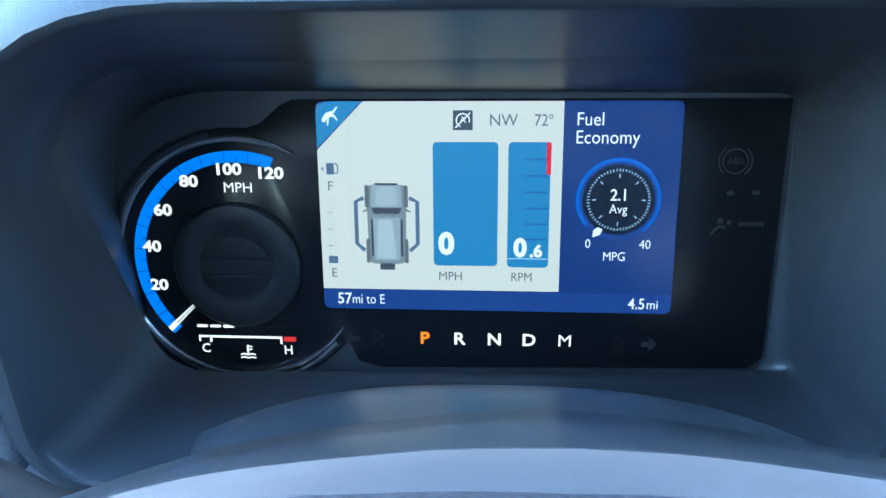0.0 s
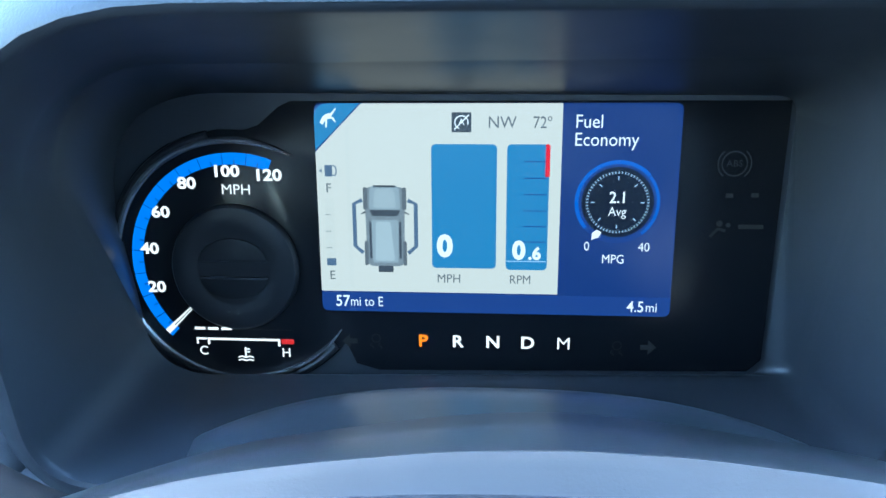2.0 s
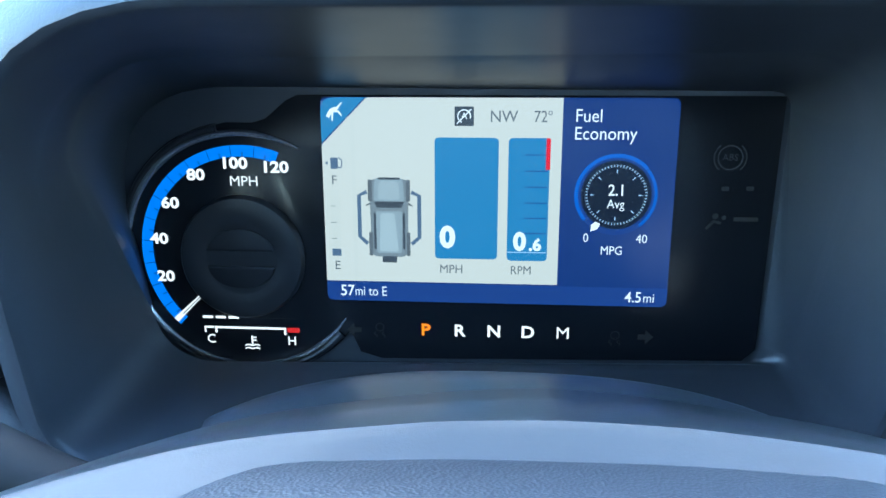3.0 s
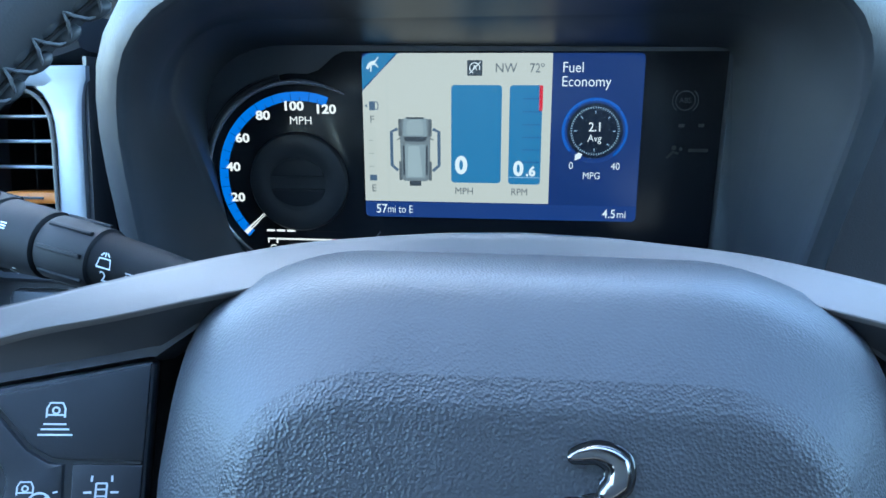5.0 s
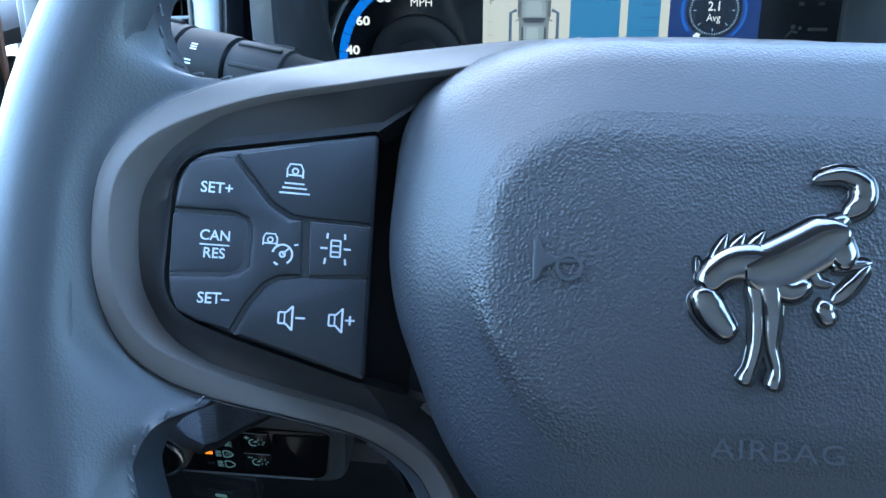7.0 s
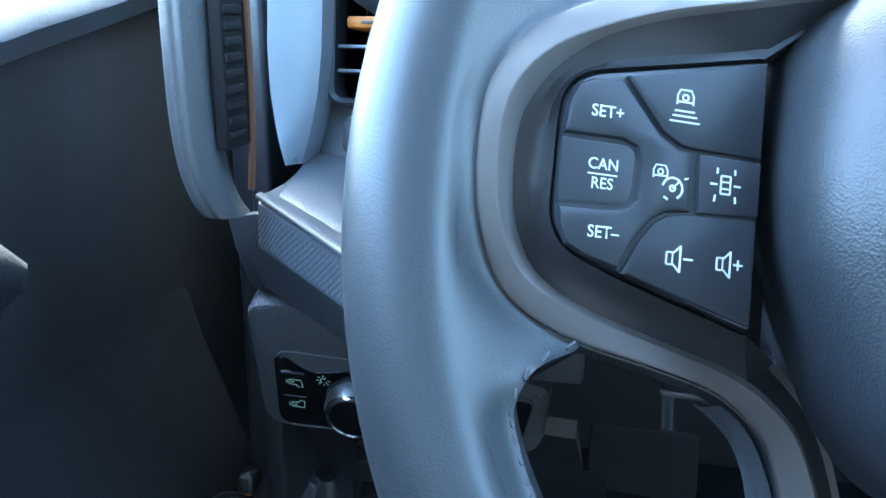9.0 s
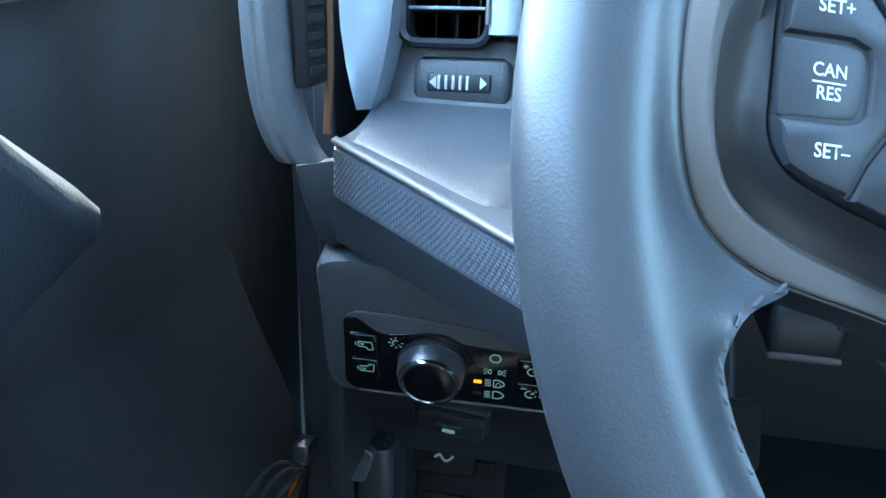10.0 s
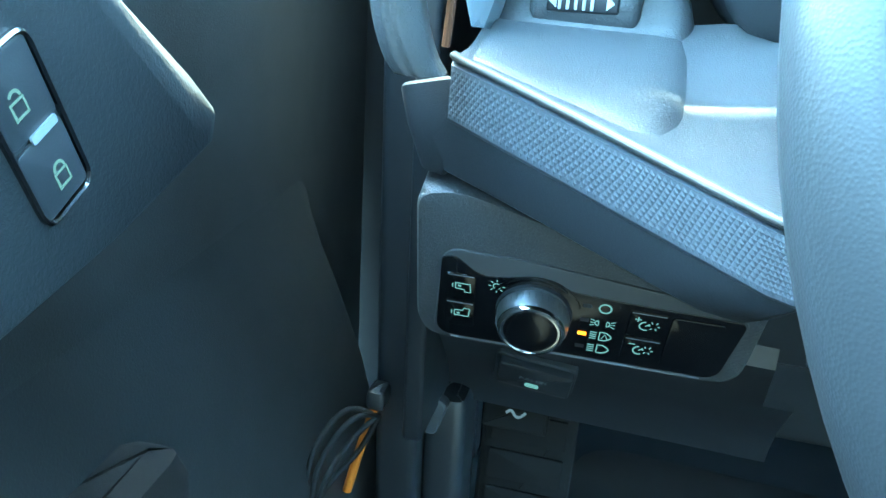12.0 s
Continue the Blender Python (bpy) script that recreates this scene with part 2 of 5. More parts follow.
def words(name, text, x, y, cap, mat, parent, z=0.0, align="CENTER", wide=1.0, bold=0.0, deep=0.08, label="", m=None, spacing=1.0):
    """Lettering of a given capital height, centred on (x, y), lying z above the parent's plane."""
    cu = bpy.data.curves.new(name, "FONT")
    cu.body, cu.align_x, cu.align_y, cu.resolution_u = text, align, "CENTER" if "\n" not in text else "TOP", 3
    cu.size, cu.offset, cu.extrude, cu.space_character = 1.0, bold, 0.0, spacing
    tmp = new("tmp", cu)
    dg = bpy.context.evaluated_depsgraph_get()
    me = bpy.data.meshes.new_from_object(tmp.evaluated_get(dg))
    bpy.data.objects.remove(tmp)
    k = cap / CAP
    bm = bmesh.new()
    bm.from_mesh(me)
    bpy.data.meshes.remove(me)
    for v in bm.verts:
        v.co = Vector((x + v.co.x * k * wide, y + v.co.y * k, z + deep))
    bm.transform(Matrix.Scale(0.001, 4))
    me = bpy.data.meshes.new(name)
    bm.to_mesh(me)
    bm.free()
    me.materials.append(mat)
    ob = new(name, me)
    ob.parent = parent
    if m is not None:
        ob.matrix_local = m
    return tagged(ob, label)


def frame_of(origin, ex, ey):
    """A pose from an origin in metres and two directions."""
    ex = Vector(ex).normalized()
    ez = ex.cross(Vector(ey)).normalized()
    ey = ez.cross(ex)
    return Matrix.Translation(origin) @ Matrix((ex, ey, ez)).transposed().to_4x4()


UPRIGHT = pose(0, 0, 0, 90)


def seat(drawn, placed, size, rx=0, ry=0, rz=0):
    """Carries what is drawn round one spot (mm) to where that spot stands in the car, at its size and turn."""
    return Matrix.Translation(Vector(placed) * 0.001) @ pose(0, 0, 0, rx, ry, rz) @ Matrix.Scale(size, 4) @ Matrix.Translation(Vector(drawn) * -0.001)


VENT_AT = seat((-200, -112, -20), (-238.6, -50.5, -33), 1.17, -7.9, -0.8, -3.5)
HANDLE_AT = seat((-253, -150, -94), (-287.5, -139.4, -109.4), 1.096)
DOOR_AT = seat((-292.6, -211.8, -104.7), (-334.2, -201.3, -119.3), 1.174, -2.9, 0.1, 4.55)
LOOM_AT = seat((-284.8, -60, -315), (-336, -46.4, -347), 1.15)

# ---------------------------------------------------------------- the cabin that closes the place
def setting(name, bm, mat, label, m=None):
    bm.transform(Matrix.Scale(0.001, 4))
    bmesh.ops.recalc_face_normals(bm, faces=bm.faces)
    me = bpy.data.meshes.new(name)
    bm.to_mesh(me)
    bm.free()
    me.materials.append(mat)
    ob = new(name, me)
    if m is not None:
        ob.matrix_world = m
    return tagged(ob, label, kind="structure")


setting("ground", flat([Vector(p) for p in ((-4e5, -4e5), (4e5, -4e5), (4e5, 4e5), (-4e5, 4e5))], -1210, -1200), GROUND, "grey asphalt ground outside the car")
setting("floor", box(-520, -930, -560, 1200, 420, -540, 2), CARPET, "black carpeted car floor")
# unseen roof half; its front edge sets how much skylight falls in
setting("ceiling_unseen", box(-520, -930, 640, 1200, -490, 665, 5), HEADLINER, "unseen grey rear roof, cut to size the opening for skylight")
# unseen; depth set to keep sun off wheel and shelf, reflects dark in trim
setting("header_sun_block", box(-520, -205, 632, 1200, 226, 665, 8), BLACK, "unseen black roof header, sized to block the sun and darken reflections")
# added out of view as a reflector for surfaces facing the driver
setting("fill_wall_rear", box(-520, -960, -560, 1200, -930, 640, 2), FILL_GREY, "unseen plain grey wall added at the rear to bounce fill light forward")
setting("wall_right", box(1200, -930, -560, 1230, 420, 120, 2), DOOR, "dark door panel under the far side window")
for name, x, y in (("pillar_middle_left", -550, -930), ("pillar_middle_right", 1200, -930), ("pillar_front_right", 1200, 60)):
    setting(name, box(x, y, 90, x + 30, y + 90, 642, 4), HEADLINER, "plain black roof pillar")
setting("pillar_front_left", box(-520, 190, 108, -475, 240, 642, 6), HEADLINER, "plain black windscreen pillar")
setting("wall_left_front", box(-520, 216, -560, -490, 430, 118, 2), BLACK, "black inner wing beside the footwell")
setting("wall_hinge", box(-490, 190, -560, -312, 214, 112, 2), BLACK, "black hinge pillar")
setting("wall_front", box(-520, 400, -560, 1200, 430, 90, 2), BLACK, "black firewall in front of the footwell")
setting("wall_cowl", box(-490, 216, 95, -312, 400, 111, 2), BLACK, "black cowl over the inner wing")

# ---------------------------------------------------------------- dashboard
dashboard = thing("dashboard", "dark blue-grey plastic dashboard with a deep instrument hood", "dashboard", kind="structure")


def ring3(corners, depth, grow=0.0, back=0.0):
    """A ring of points on the dash: corners are (x, z, radius), depth(x, z) says how far each one stands out."""
    pts = rpoly(corners, 10, 10)
    if grow:
        pts = inset(pts, -grow)
    return [(p.x, depth(p.x, p.y) + back, p.y) for p in pts]


def lip_depth(x, z):
    return ramp(z, (-90, -74), (-40, -84), (20, -98), (48, -109), (76, -118)) + ramp(x, (60, 0), (150, 16))


def fold_depth(x, z):
    """The fold where the hood's cheeks turn into the walls round the instruments."""
    right = ramp(z, (-66, -9), (-20, -12), (0, -34), (20, -56), (60, -62))
    left = ramp(z, (-70, -14), (-40, -20), (0, -37), (22, -52), (45, -44), (60, -40))
    return left + (right - left) * ramp(x, (-120, 0), (90, 1))


LIP = [(-162, -86, 24), (132, -80, 16), (154, 74, 62), (-158, 74, 104)]
FOLD = [(-148, -74, 26), (126, -70, 8), (123, 62, 26), (-162, 60, 44)]
BACK = [(-150, -84, 18), (116, -70, 8), (118, 47, 8), (-172, 49, 60)]
MIDDLE = [tuple(a + (b - a) * 0.5 for a, b in zip(p, q)) for p, q in zip(LIP, FOLD)]
bm = bmesh.new()
loft(bm, [ring3(LIP, lip_depth, 2.6, -2), ring3(LIP, lip_depth, 0.8, -1), ring3(LIP, lip_depth, 0, 1.5),
          ring3(LIP, lip_depth, -1.2, 7), ring3(MIDDLE, lambda x, z: (lip_depth(x, z) + fold_depth(x, z)) / 2), ring3(FOLD, fold_depth, 0.8, -1.5), ring3(FOLD, fold_depth, 0, 1.0), ring3(FOLD, fold_depth, -1.6, 5), ring3(BACK, lambda x, z: 1.5)], cap1=True)
# face split from the hood; darker plastic paints in its shade
part("hood_face_shaded", loft(bmesh.new(), [ring3(LIP, lip_depth, 20, 34), ring3(LIP, lip_depth, 19, 14), ring3(LIP, lip_depth, 15, 5), ring3(LIP, lip_depth, 5, -1), ring3(LIP, lip_depth, 2.6, -2)]), DASH, dashboard, "grained face round the hood's lip, its shade put into a darker colour", angle=50)
part("instrument_hood", bm, BINNACLE, dashboard, "dark satin plastic hood round the instruments", angle=50)
bm = bmesh.new()
big = [(-308, -150, 4), (1190, -150, 20), (1190, 100, 20), (-308, 92, 12)]
loft(bm, [ring3(LIP, lip_depth, 20, 34), ring3(LIP, lip_depth, 22, 40), ring3(LIP, lambda x, z: ramp(x, (-60, 36), (60, -38)), 24), [(p.x, 36 if p.x < 0 else -40, p.y) for p in rpoly(big, 10, 10)],
          [(p.x, 60, p.y) for p in rpoly(big, 10, 10)]])
part("front_panel", bm, DASH, dashboard)
part("top_pad", box(-308, -16, 90, 1190, 400, 106, 6), DASH, dashboard)

# lower left: shelf, textured strip, dark band
def along(a, b, n=14):
    a, b = Vector(a), Vector(b)
    return [a + (b - a) * (i / (n - 1)) for i in range(n)]


def bend(points, n=14):
    pts = smooth_path(points, 13)
    return [pts[round(i * (len(pts) - 1) / (n - 1))] for i in range(n)]


lip = bend([(-278, -122.6, -106.2), (-230, -158.2, -115), (-193, -185.5, -122.4), (-160, -208.6, -129), (-147, -196, -134), (-121, -150, -140)])
strip_low = bend([(-278, -125, -130), (-230, -160.2, -137.8), (-186, -192.5, -145), (-157, -213, -149), (-146, -198, -149), (-121, -150, -152)])
band_low = bend([(-295, -105.5, -153), (-240, -146, -158), (-203, -173, -162), (-168, -197, -164), (-147, -194, -153), (-121, -146, -155)])
back_in = along((-295, -60, -164), (-124, -96, -158))
shelf_back = [Vector((x, ramp(x, (-287, -30), (-200, -36), (-130, -70)), ramp(x, (-287, -100), (-200, -98), (-165, -92), (-110, -96)))) for x in np.linspace(-284, -108, 14)]
bm = bmesh.new()
rows = []
for i in range(14):
    s, e = shelf_back[i], lip[i]
    d = (e - s)
    rows.append([s + d * t + Vector((0, 0, -5 * math.sin(math.pi * t))) for t in (0, 0.2, 0.4, 0.6, 0.8, 0.92, 0.97)] + [e + Vector((0, 3.0, 1.6)), e + Vector((0, 1.0, 1.4)), e + Vector((0, -0.8, 0)), e + Vector((0, 0.5, -2.0)), e + Vector((0, 6, -3.0))])
loft(bm, rows, closed=False)
part("lower_shelf", bm, SHELF, dashboard, "light grey grained plastic shelf")
part("lip_bead", tube([p + Vector((0, -0.4, 0.3)) for p in lip], 1.2, 10), BEAD, dashboard, "thin bright edge of the shelf")
bm = bmesh.new()
loft(bm, [[lip[i] + Vector((0, 2.5, -2.2)), lip[i] * 0.85 + strip_low[i] * 0.15, lip[i] * 0.5 + strip_low[i] * 0.5, strip_low[i],
           strip_low[i] * 0.95 + band_low[i] * 0.05 + Vector((0, 1, -0.5))] for i in range(14)], closed=False)
strip = part("bolster_strip", bm, STRIP, dashboard, "blue-grey plastic bolster strip")
part("lower_band", loft(bmesh.new(), [[strip_low[i] * 0.98 + band_low[i] * 0.02 + Vector((0, 1.2, 0)), strip_low[i] * 0.9 + band_low[i] * 0.1 + Vector((0, 1, -1)), strip_low[i] * 0.5 + band_low[i] * 0.5, band_low[i], band_low[i] + Vector((0, 3, -1.5)), back_in[i]] for i in range(14)], closed=False), DASH, dashboard, "dark band under the bolster strip")

part("strip_end", loft(bmesh.new(), [[(p.x, p.y, max(-158, z - 0.5 * (p.y + 122))) for p in rpoly([(x0, -50, 2), (x0, y0, 8), (x1, y1, 3), (x1, -50, 2)], 4, 5)] for z, x0, y0, x1, y1 in ((-113, -306, -102, -279, -119), (-115, -306, -104, -277, -122), (-130, -302, -106, -277, -124), (-152, -295.6, -104, -280, -117), (-154, -294.6, -102, -281, -114))], cap0=True, cap1=True), DASH, dashboard, "dark end of the bolster strip")
bm = bmesh.new()
rows = []
for i in range(15):
    t = i / 14
    x0, x1 = -276 + 4 * t, ramp(t, (0, -190), (0.7, -194), (0.9, -200), (1, -212))
    row = []
    for k in range(12):
        f = k / 11
        x = x0 + (x1 - x0) * min(1, f / 0.86) + 5 * max(0, f - 0.86) / 0.14
        front = -127 - 0.736 * (x + 272) + 9
        y = -48 + (front + 48) * t
        drop = max(0, (f - 0.74) / 0.26) ** 2
        row.append((x, y, -103 - 9 * t - 0.16 * (x + 272) * t + (4.5 - 1.5 * t) * (1 - drop) - 3.0 * drop - 3 * max(0, (t - 0.85) / 0.15) ** 2))
    rows.append(row)
part("pod_tongue", loft(bm, rows, closed=False), SHELF, dashboard, "grey grained slope running from the vent down to the shelf edge", angle=60)
part("column_flank", box(-158, -139, -178, -121, -96, -156, 3), STRIP, dashboard, "blue-grey flank beside the steering column")
part("column_surround", box(-84, -97, -199, -51, -50, -172, 5), BLACK, dashboard)
# lighter bar that paints the lit lower edge of the black surround
part("surround_lit_edge", box(-83.6, -98.5, -199, -52, -95, -195.8, 1), SATIN, dashboard)

# raised lozenges of the strip, one joined mesh
bm = bmesh.new()
nx, ny = 92, 11
for a in range(nx):
    for b in range(ny):
        u = (a + 0.5 * (b % 2) + 0.5) / (nx + 0.5)
        v = 0.2 + 0.76 * (b + 0.5) / ny
        i = u * 13
        j = min(int(i), 12)
        f = i - j
        top = lip[j].lerp(lip[j + 1], f)
        low = strip_low[j].lerp(strip_low[j + 1], f)
        c = top.lerp(low, v)
        ex = (lip[j + 1] - lip[j]).normalized()
        ey = (low - top).normalized()
        n = ex.cross(ey).normalized()
        if n.y > 0:
            n = -n
        tip = bm.verts.new(c + n * 0.36)
        w, h = 1.2, 1.6
        q = [bm.verts.new(c + ex * w), bm.verts.new(c + ey * h), bm.verts.new(c - ex * w), bm.verts.new(c - ey * h)]
        for s in range(4):
            bm.faces.new((tip, q[s], q[(s + 1) % 4]))
tagged(part("lozenge_relief", bm, STRIP, strip, angle=5), kind="stuff")

# housing round the light switch, knee panel below it
SW = pose(-0.2261, -0.0934, -0.225, -3.6, 2.1, 4.2) @ Matrix.Scale(1.134, 4) @ frame_of((0, 0, 0), (1, 0, 0), (0, -0.4, 1))
switch_housing = part("switch_housing", plate(rpoly([(-62, -27, 16), (77, -27, 14), (79, 21, 6), (20, 36, 4), (-44, 56, 14), (-62, 52, 8)], 10, 6), -60, -0.5, 4), HOUSING, dashboard, m=SW)
bm = bmesh.new()
prof = [(-55, -239), (-57, -250), (-48, -260), (-17, -298), (-1, -320), (8, -340), (10, -350), (20, -356), (50, -356)]
loft(bm, [[(x, y, z - (x + 300) * 0.02) for y, z in prof] for x in (-300, -294, -240, -160, -122)] + [[(x, max(y, -22), min(z, -292) - 4) for y, z in prof] for x in (-116, -100)], closed=False)
part("knee_panel", bm, BLACK, dashboard)
part("side_end", box(-312, -60, -340, -300, 120, 100, 3), BLACK, dashboard)

# ---------------------------------------------------------------- instrument cluster
cluster = thing("instrument_cluster", "lit black instrument cluster with a speedometer ring and colour display", "instrument cluster", UPRIGHT)
GX, GY, GR = -110.0, -23.4, 53.0
arc = circle(GX, GY, 58, 40, 118, 322)
outline = [Vector((115.5, 45.3)), Vector((-84, 45.3)), Vector((-89, 43)), Vector((-98, 35.5)), Vector((-104, 33.6)), Vector((-116, 33.8))] + arc + [Vector((-60, -69)), Vector((-50, -72)), Vector((108, -68.5)), Vector((113.5, -63))]
part("face", plate(outline, -1.2, 0.0, 0.4), FACE, cluster, "glossy black cluster face")
ring_pts = [(GX + 53 * math.cos(radians(a)), GY + 53 * math.sin(radians(a)), 1.4 - 1.0 * max(0, (a - 300) / 26) - 1.0 * max(0, (70 - a) / 10)) for a in np.linspace(61, 326, 80)]
part("chrome_ring", tube(ring_pts, [1.6 * min(1, 0.25 + i / 8, 0.25 + (79 - i) / 8) for i in range(80)], 10), RING, cluster, "thin polished chrome ring")
part("ring_bezel", tube([(GX + 55.6 * math.cos(radians(a)), GY + 55.6 * math.sin(radians(a)), -0.2) for a in np.linspace(100, 318, 80)], 2.0, 8), BLACK, cluster)
for i in range(12):
    a1 = 226.5 - (226.5 - 69) * i / 12
    a0 = 226.5 - (226.5 - 69) * (i + 1) / 12
    part("speed_segment", flat(band(GX, GY, 42.6, 47.6, a0 + 0.2, a1 - 0.2, 8), 0.0, 0.25), G_BLUE, cluster)
    am = (a0 + a1) / 2
    part("tick", flat(band(GX, GY, 42.6, 44.6, am - 0.35, am + 0.35, 2), 0.25, 0.3), L_NAVY, cluster)
for text, x, y in (("120", -95, 14.6), ("100", -113, 16.2), ("80", -130, 11), ("60", -142.6, -1.6), ("40", -149, -17.8), ("20", -147.5, -35.2)):
    words("speed_number", text, x - (0.3 if x < -125 else 0), y, 4.6, G_WHITE, cluster, 0.2, wide=1.2, bold=0.035)
words("unit_word", "MPH", -109, 8.4, 4.2, G_WHITE, cluster, 0.2, wide=1.05)
hub_cap = part("centre_cap", lathe([(28, -0.2), (27.8, 2.2), (26.8, 3.6), (24, 4.4), (19, 4.2), (16.8, 3.4), (15.5, 3.2)], 48), BLACK, cluster, "domed black centre cap", m=pose(-0.1115, -0.0255, 0))
for s in (1, -1):
    half = [Vector((15.2 * math.cos(radians(a)), s * (2.6 + 11.0 * math.sin(radians(a))))) for a in np.linspace(4, 176, 20)]
    part("leather_half", plate(half if s > 0 else half[::-1], 3.0, 4.2, 0.6), PAD, hub_cap, "grained black half-moon inlay")
part("needle", flat(stroke([(-144.5, -55.5), (-131.5, -43.2)], 2.6, 1.2), 0.6, 1.0), G_WHITE, cluster, "white speed needle")
part("needle_slot", flat(stroke([(-141.0, -52.4), (-131.5, -43.4)], 0.5, 0.4), 1.0, 1.05), FACE, cluster)
for x in (-130, -124, -118):
    part("range_bar", flat(rect(x - 2.4, -54.6, x + 2.4, -53.4, 0.2, 1), 0, 0.2), G_WHITE, cluster)
part("range_track", flat(rect(-115, -54.2, -88, -53.8, 0.1, 1), 0, 0.2), OFF_MARK, cluster)
part("temp_line", flat([Vector(p) for p in ((-126, -61.5), (-126, -59.4), (-95, -59.4), (-95, -61.8), (-94, -61.8), (-94, -58.4), (-127, -58.4), (-127, -61.5))], 0, 0.2), G_WHITE, cluster)
part("temp_cold", flat([Vector(p) for p in ((-132, -61.3), (-131.2, -61.3), (-131.2, -59.3), (-127.4, -59.3), (-127.4, -58.4), (-132, -58.4))], 0, 0.2), G_WHITE, cluster)
part("temp_hot", flat(rect(-93.4, -60.6, -87.8, -58.4, 0.2, 1), 0, 0.2), G_RED, cluster)
words("letter", "C", -129, -64.6, 4.0, G_WHITE, cluster, 0.2, bold=0.01)
words("letter", "H", -91.4, -64.8, 4.0, G_WHITE, cluster, 0.2, bold=0.01)
bm = flat(rect(-110.4, -67, -109.6, -62.6, 0.2, 1), 0, 0.2)
for y in (-63.4, -64.8):
    flat(rect(-109.6, y - 0.3, -108.0, y + 0.3, 0.1, 1), 0, 0.2, bm)
for y in (-67.4, -68.9):
    flat(stroke(smooth_path([(-113.4, y), (-111.8, y + 0.5), (-110, y), (-108.3, y + 0.5), (-106.6, y)], 4), 0.6), 0, 0.2, bm)
part("coolant_symbol", bm, G_WHITE, cluster)
for ch, x in zip("PRNDM", (-30.4, -15.3, 0.0, 14.9, 30.3)):
    words("gear_letter", ch, x, -57.8, 5.2, G_AMBER if ch == "P" else G_WHITE, cluster, 0.2, wide=1.08, bold=0.0 if ch == "M" else 0.024, label="amber gear letter" if ch == "P" else "white gear letter")
for s, x in ((-1, -62.5), (1, 66.0)):
    part("turn_arrow", flat([Vector(p) for p in ((x + s * 3.6, -58.4), (x, -55.0), (x, -57.2), (x - s * 3.2, -57.2), (x - s * 3.2, -59.6), (x, -59.6), (x, -61.8))], 0, 0.15), OFF_MARK, cluster)
for x, y in ((-51, -57.5), (53, -58.5)):
    bm = flat(band(x, y + 0.6, 1.6, 2.1, 0, 359, 16), 0, 0.15)
    for dx in (-1.8, 1.8):
        flat(stroke(smooth_path([(x + dx, y - 1.6), (x + dx - 0.8, y - 2.6), (x + dx + 0.6, y - 3.4), (x + dx, y - 4.2)], 3), 0.5), 0, 0.15, bm)
    part("traction_symbol", bm, OFF_MARK, cluster)
bm = flat(band(95.5, 20.5, 4.6, 5.2, 0, 359, 32), 0, 0.15)
flat(band(95.5, 20.5, 6.2, 6.8, 130, 230, 12), 0, 0.15, bm)
flat(band(95.5, 20.5, 6.2, 6.8, -50, 50, 12), 0, 0.15, bm)
lamp = part("brake_warning", bm, OFF_MARK, cluster)
words("brake_word", "ABS", 95.5, 20.5, 2.6, OFF_MARK, lamp, 0.05)
bm = flat(circle(91.5, -4.0, 1.3, 16), 0, 0.15)
flat(stroke([(88.0, -9.5), (91.0, -6.2), (94.0, -7.0)], 1.3), 0, 0.15, bm)
flat(circle(95.0, -4.6, 1.0, 12), 0, 0.15, bm)
part("belt_warning", bm, OFF_MARK, cluster)
bm = bmesh.new()
for x0, x1, y in ((93, 96, 7.6), (103, 106, 7.8), (99, 109, -5.2)):
    flat(rect(x0, y - 0.9, x1, y + 0.9, 0.2, 1), 0, 0.12, bm)
part("unlit_word_bar", bm, OFF_MARK, cluster)

# the colour display
display = part("display", plate(rect(-74.1, -44.45, 74.1, 44.45, 3.0), 0.0, 0.2, 0.05), L_NAVY, cluster, "lit navy blue colour display")
part("white_field", flat(rpoly([(-74.1, -35.4, 0.4), (27.0, -35.4, 0.2), (27.0, 44.4, 0.2), (-54.5, 44.4, 0.5), (-74.1, 24.6, 0.5)], 0.3, 2), 0.2, 0.3), L_WHITE, display)
part("corner_flash", flat(rpoly([(-74.1, 25.4, 0.3), (-55.2, 44.4, 0.3), (-74.1, 44.4, 6)], 0.3, 5), 0.2, 0.3), L_BLUE, display)
bm = flat(stroke(smooth_path([(-71.2, 36.2), (-69.4, 38.8), (-66.8, 39.4)], 4), 1.4, 2.4), 0.3, 0.35)
flat(stroke(smooth_path([(-67.2, 39.6), (-65.9, 41.2), (-64.9, 42.4)], 4), 1.0, 0.4), 0.3, 0.35, bm)
flat(stroke([(-69.0, 38.0), (-69.2, 34.6)], 0.9, 0.5), 0.3, 0.35, bm)
flat(stroke([(-66.6, 38.8), (-65.2, 36.8)], 0.9, 0.5), 0.3, 0.35, bm)
part("badge_mark", bm, L_TEXT, display)
part("bottom_bar", flat(rpoly([(-74.1, -44.45, 3), (74.1, -44.45, 3), (74.1, -36.0, 0.2), (-74.1, -36.0, 0.2)], 1, 4), 0.2, 0.26), L_NAVY2, display)
card = [(-61.5, -33.5, 1), (24.4, -33.5, 1), (24.4, 31, 1), (24.4, 42.8, 1), (-53.6, 42.8, 1), (-61.5, 35.0, 1)]
part("field_card", flat(rpoly(card, 1, 2), 0.3, 0.34), L_CARD, display)
part("card_shine", flat(rpoly([(-60, -33.4, 1), (24.4, -33.4, 1), (24.4, 42.8, 1), (-52.8, 42.8, 1), (-60, 35.4, 1)], 1, 2), 0.34, 0.38), L_WHITE, display)
part("speed_bar", flat(rect(-26.0, -24.4, 0.9, 28.0, 2.0), 0.4, 0.5), L_BLUE, display)
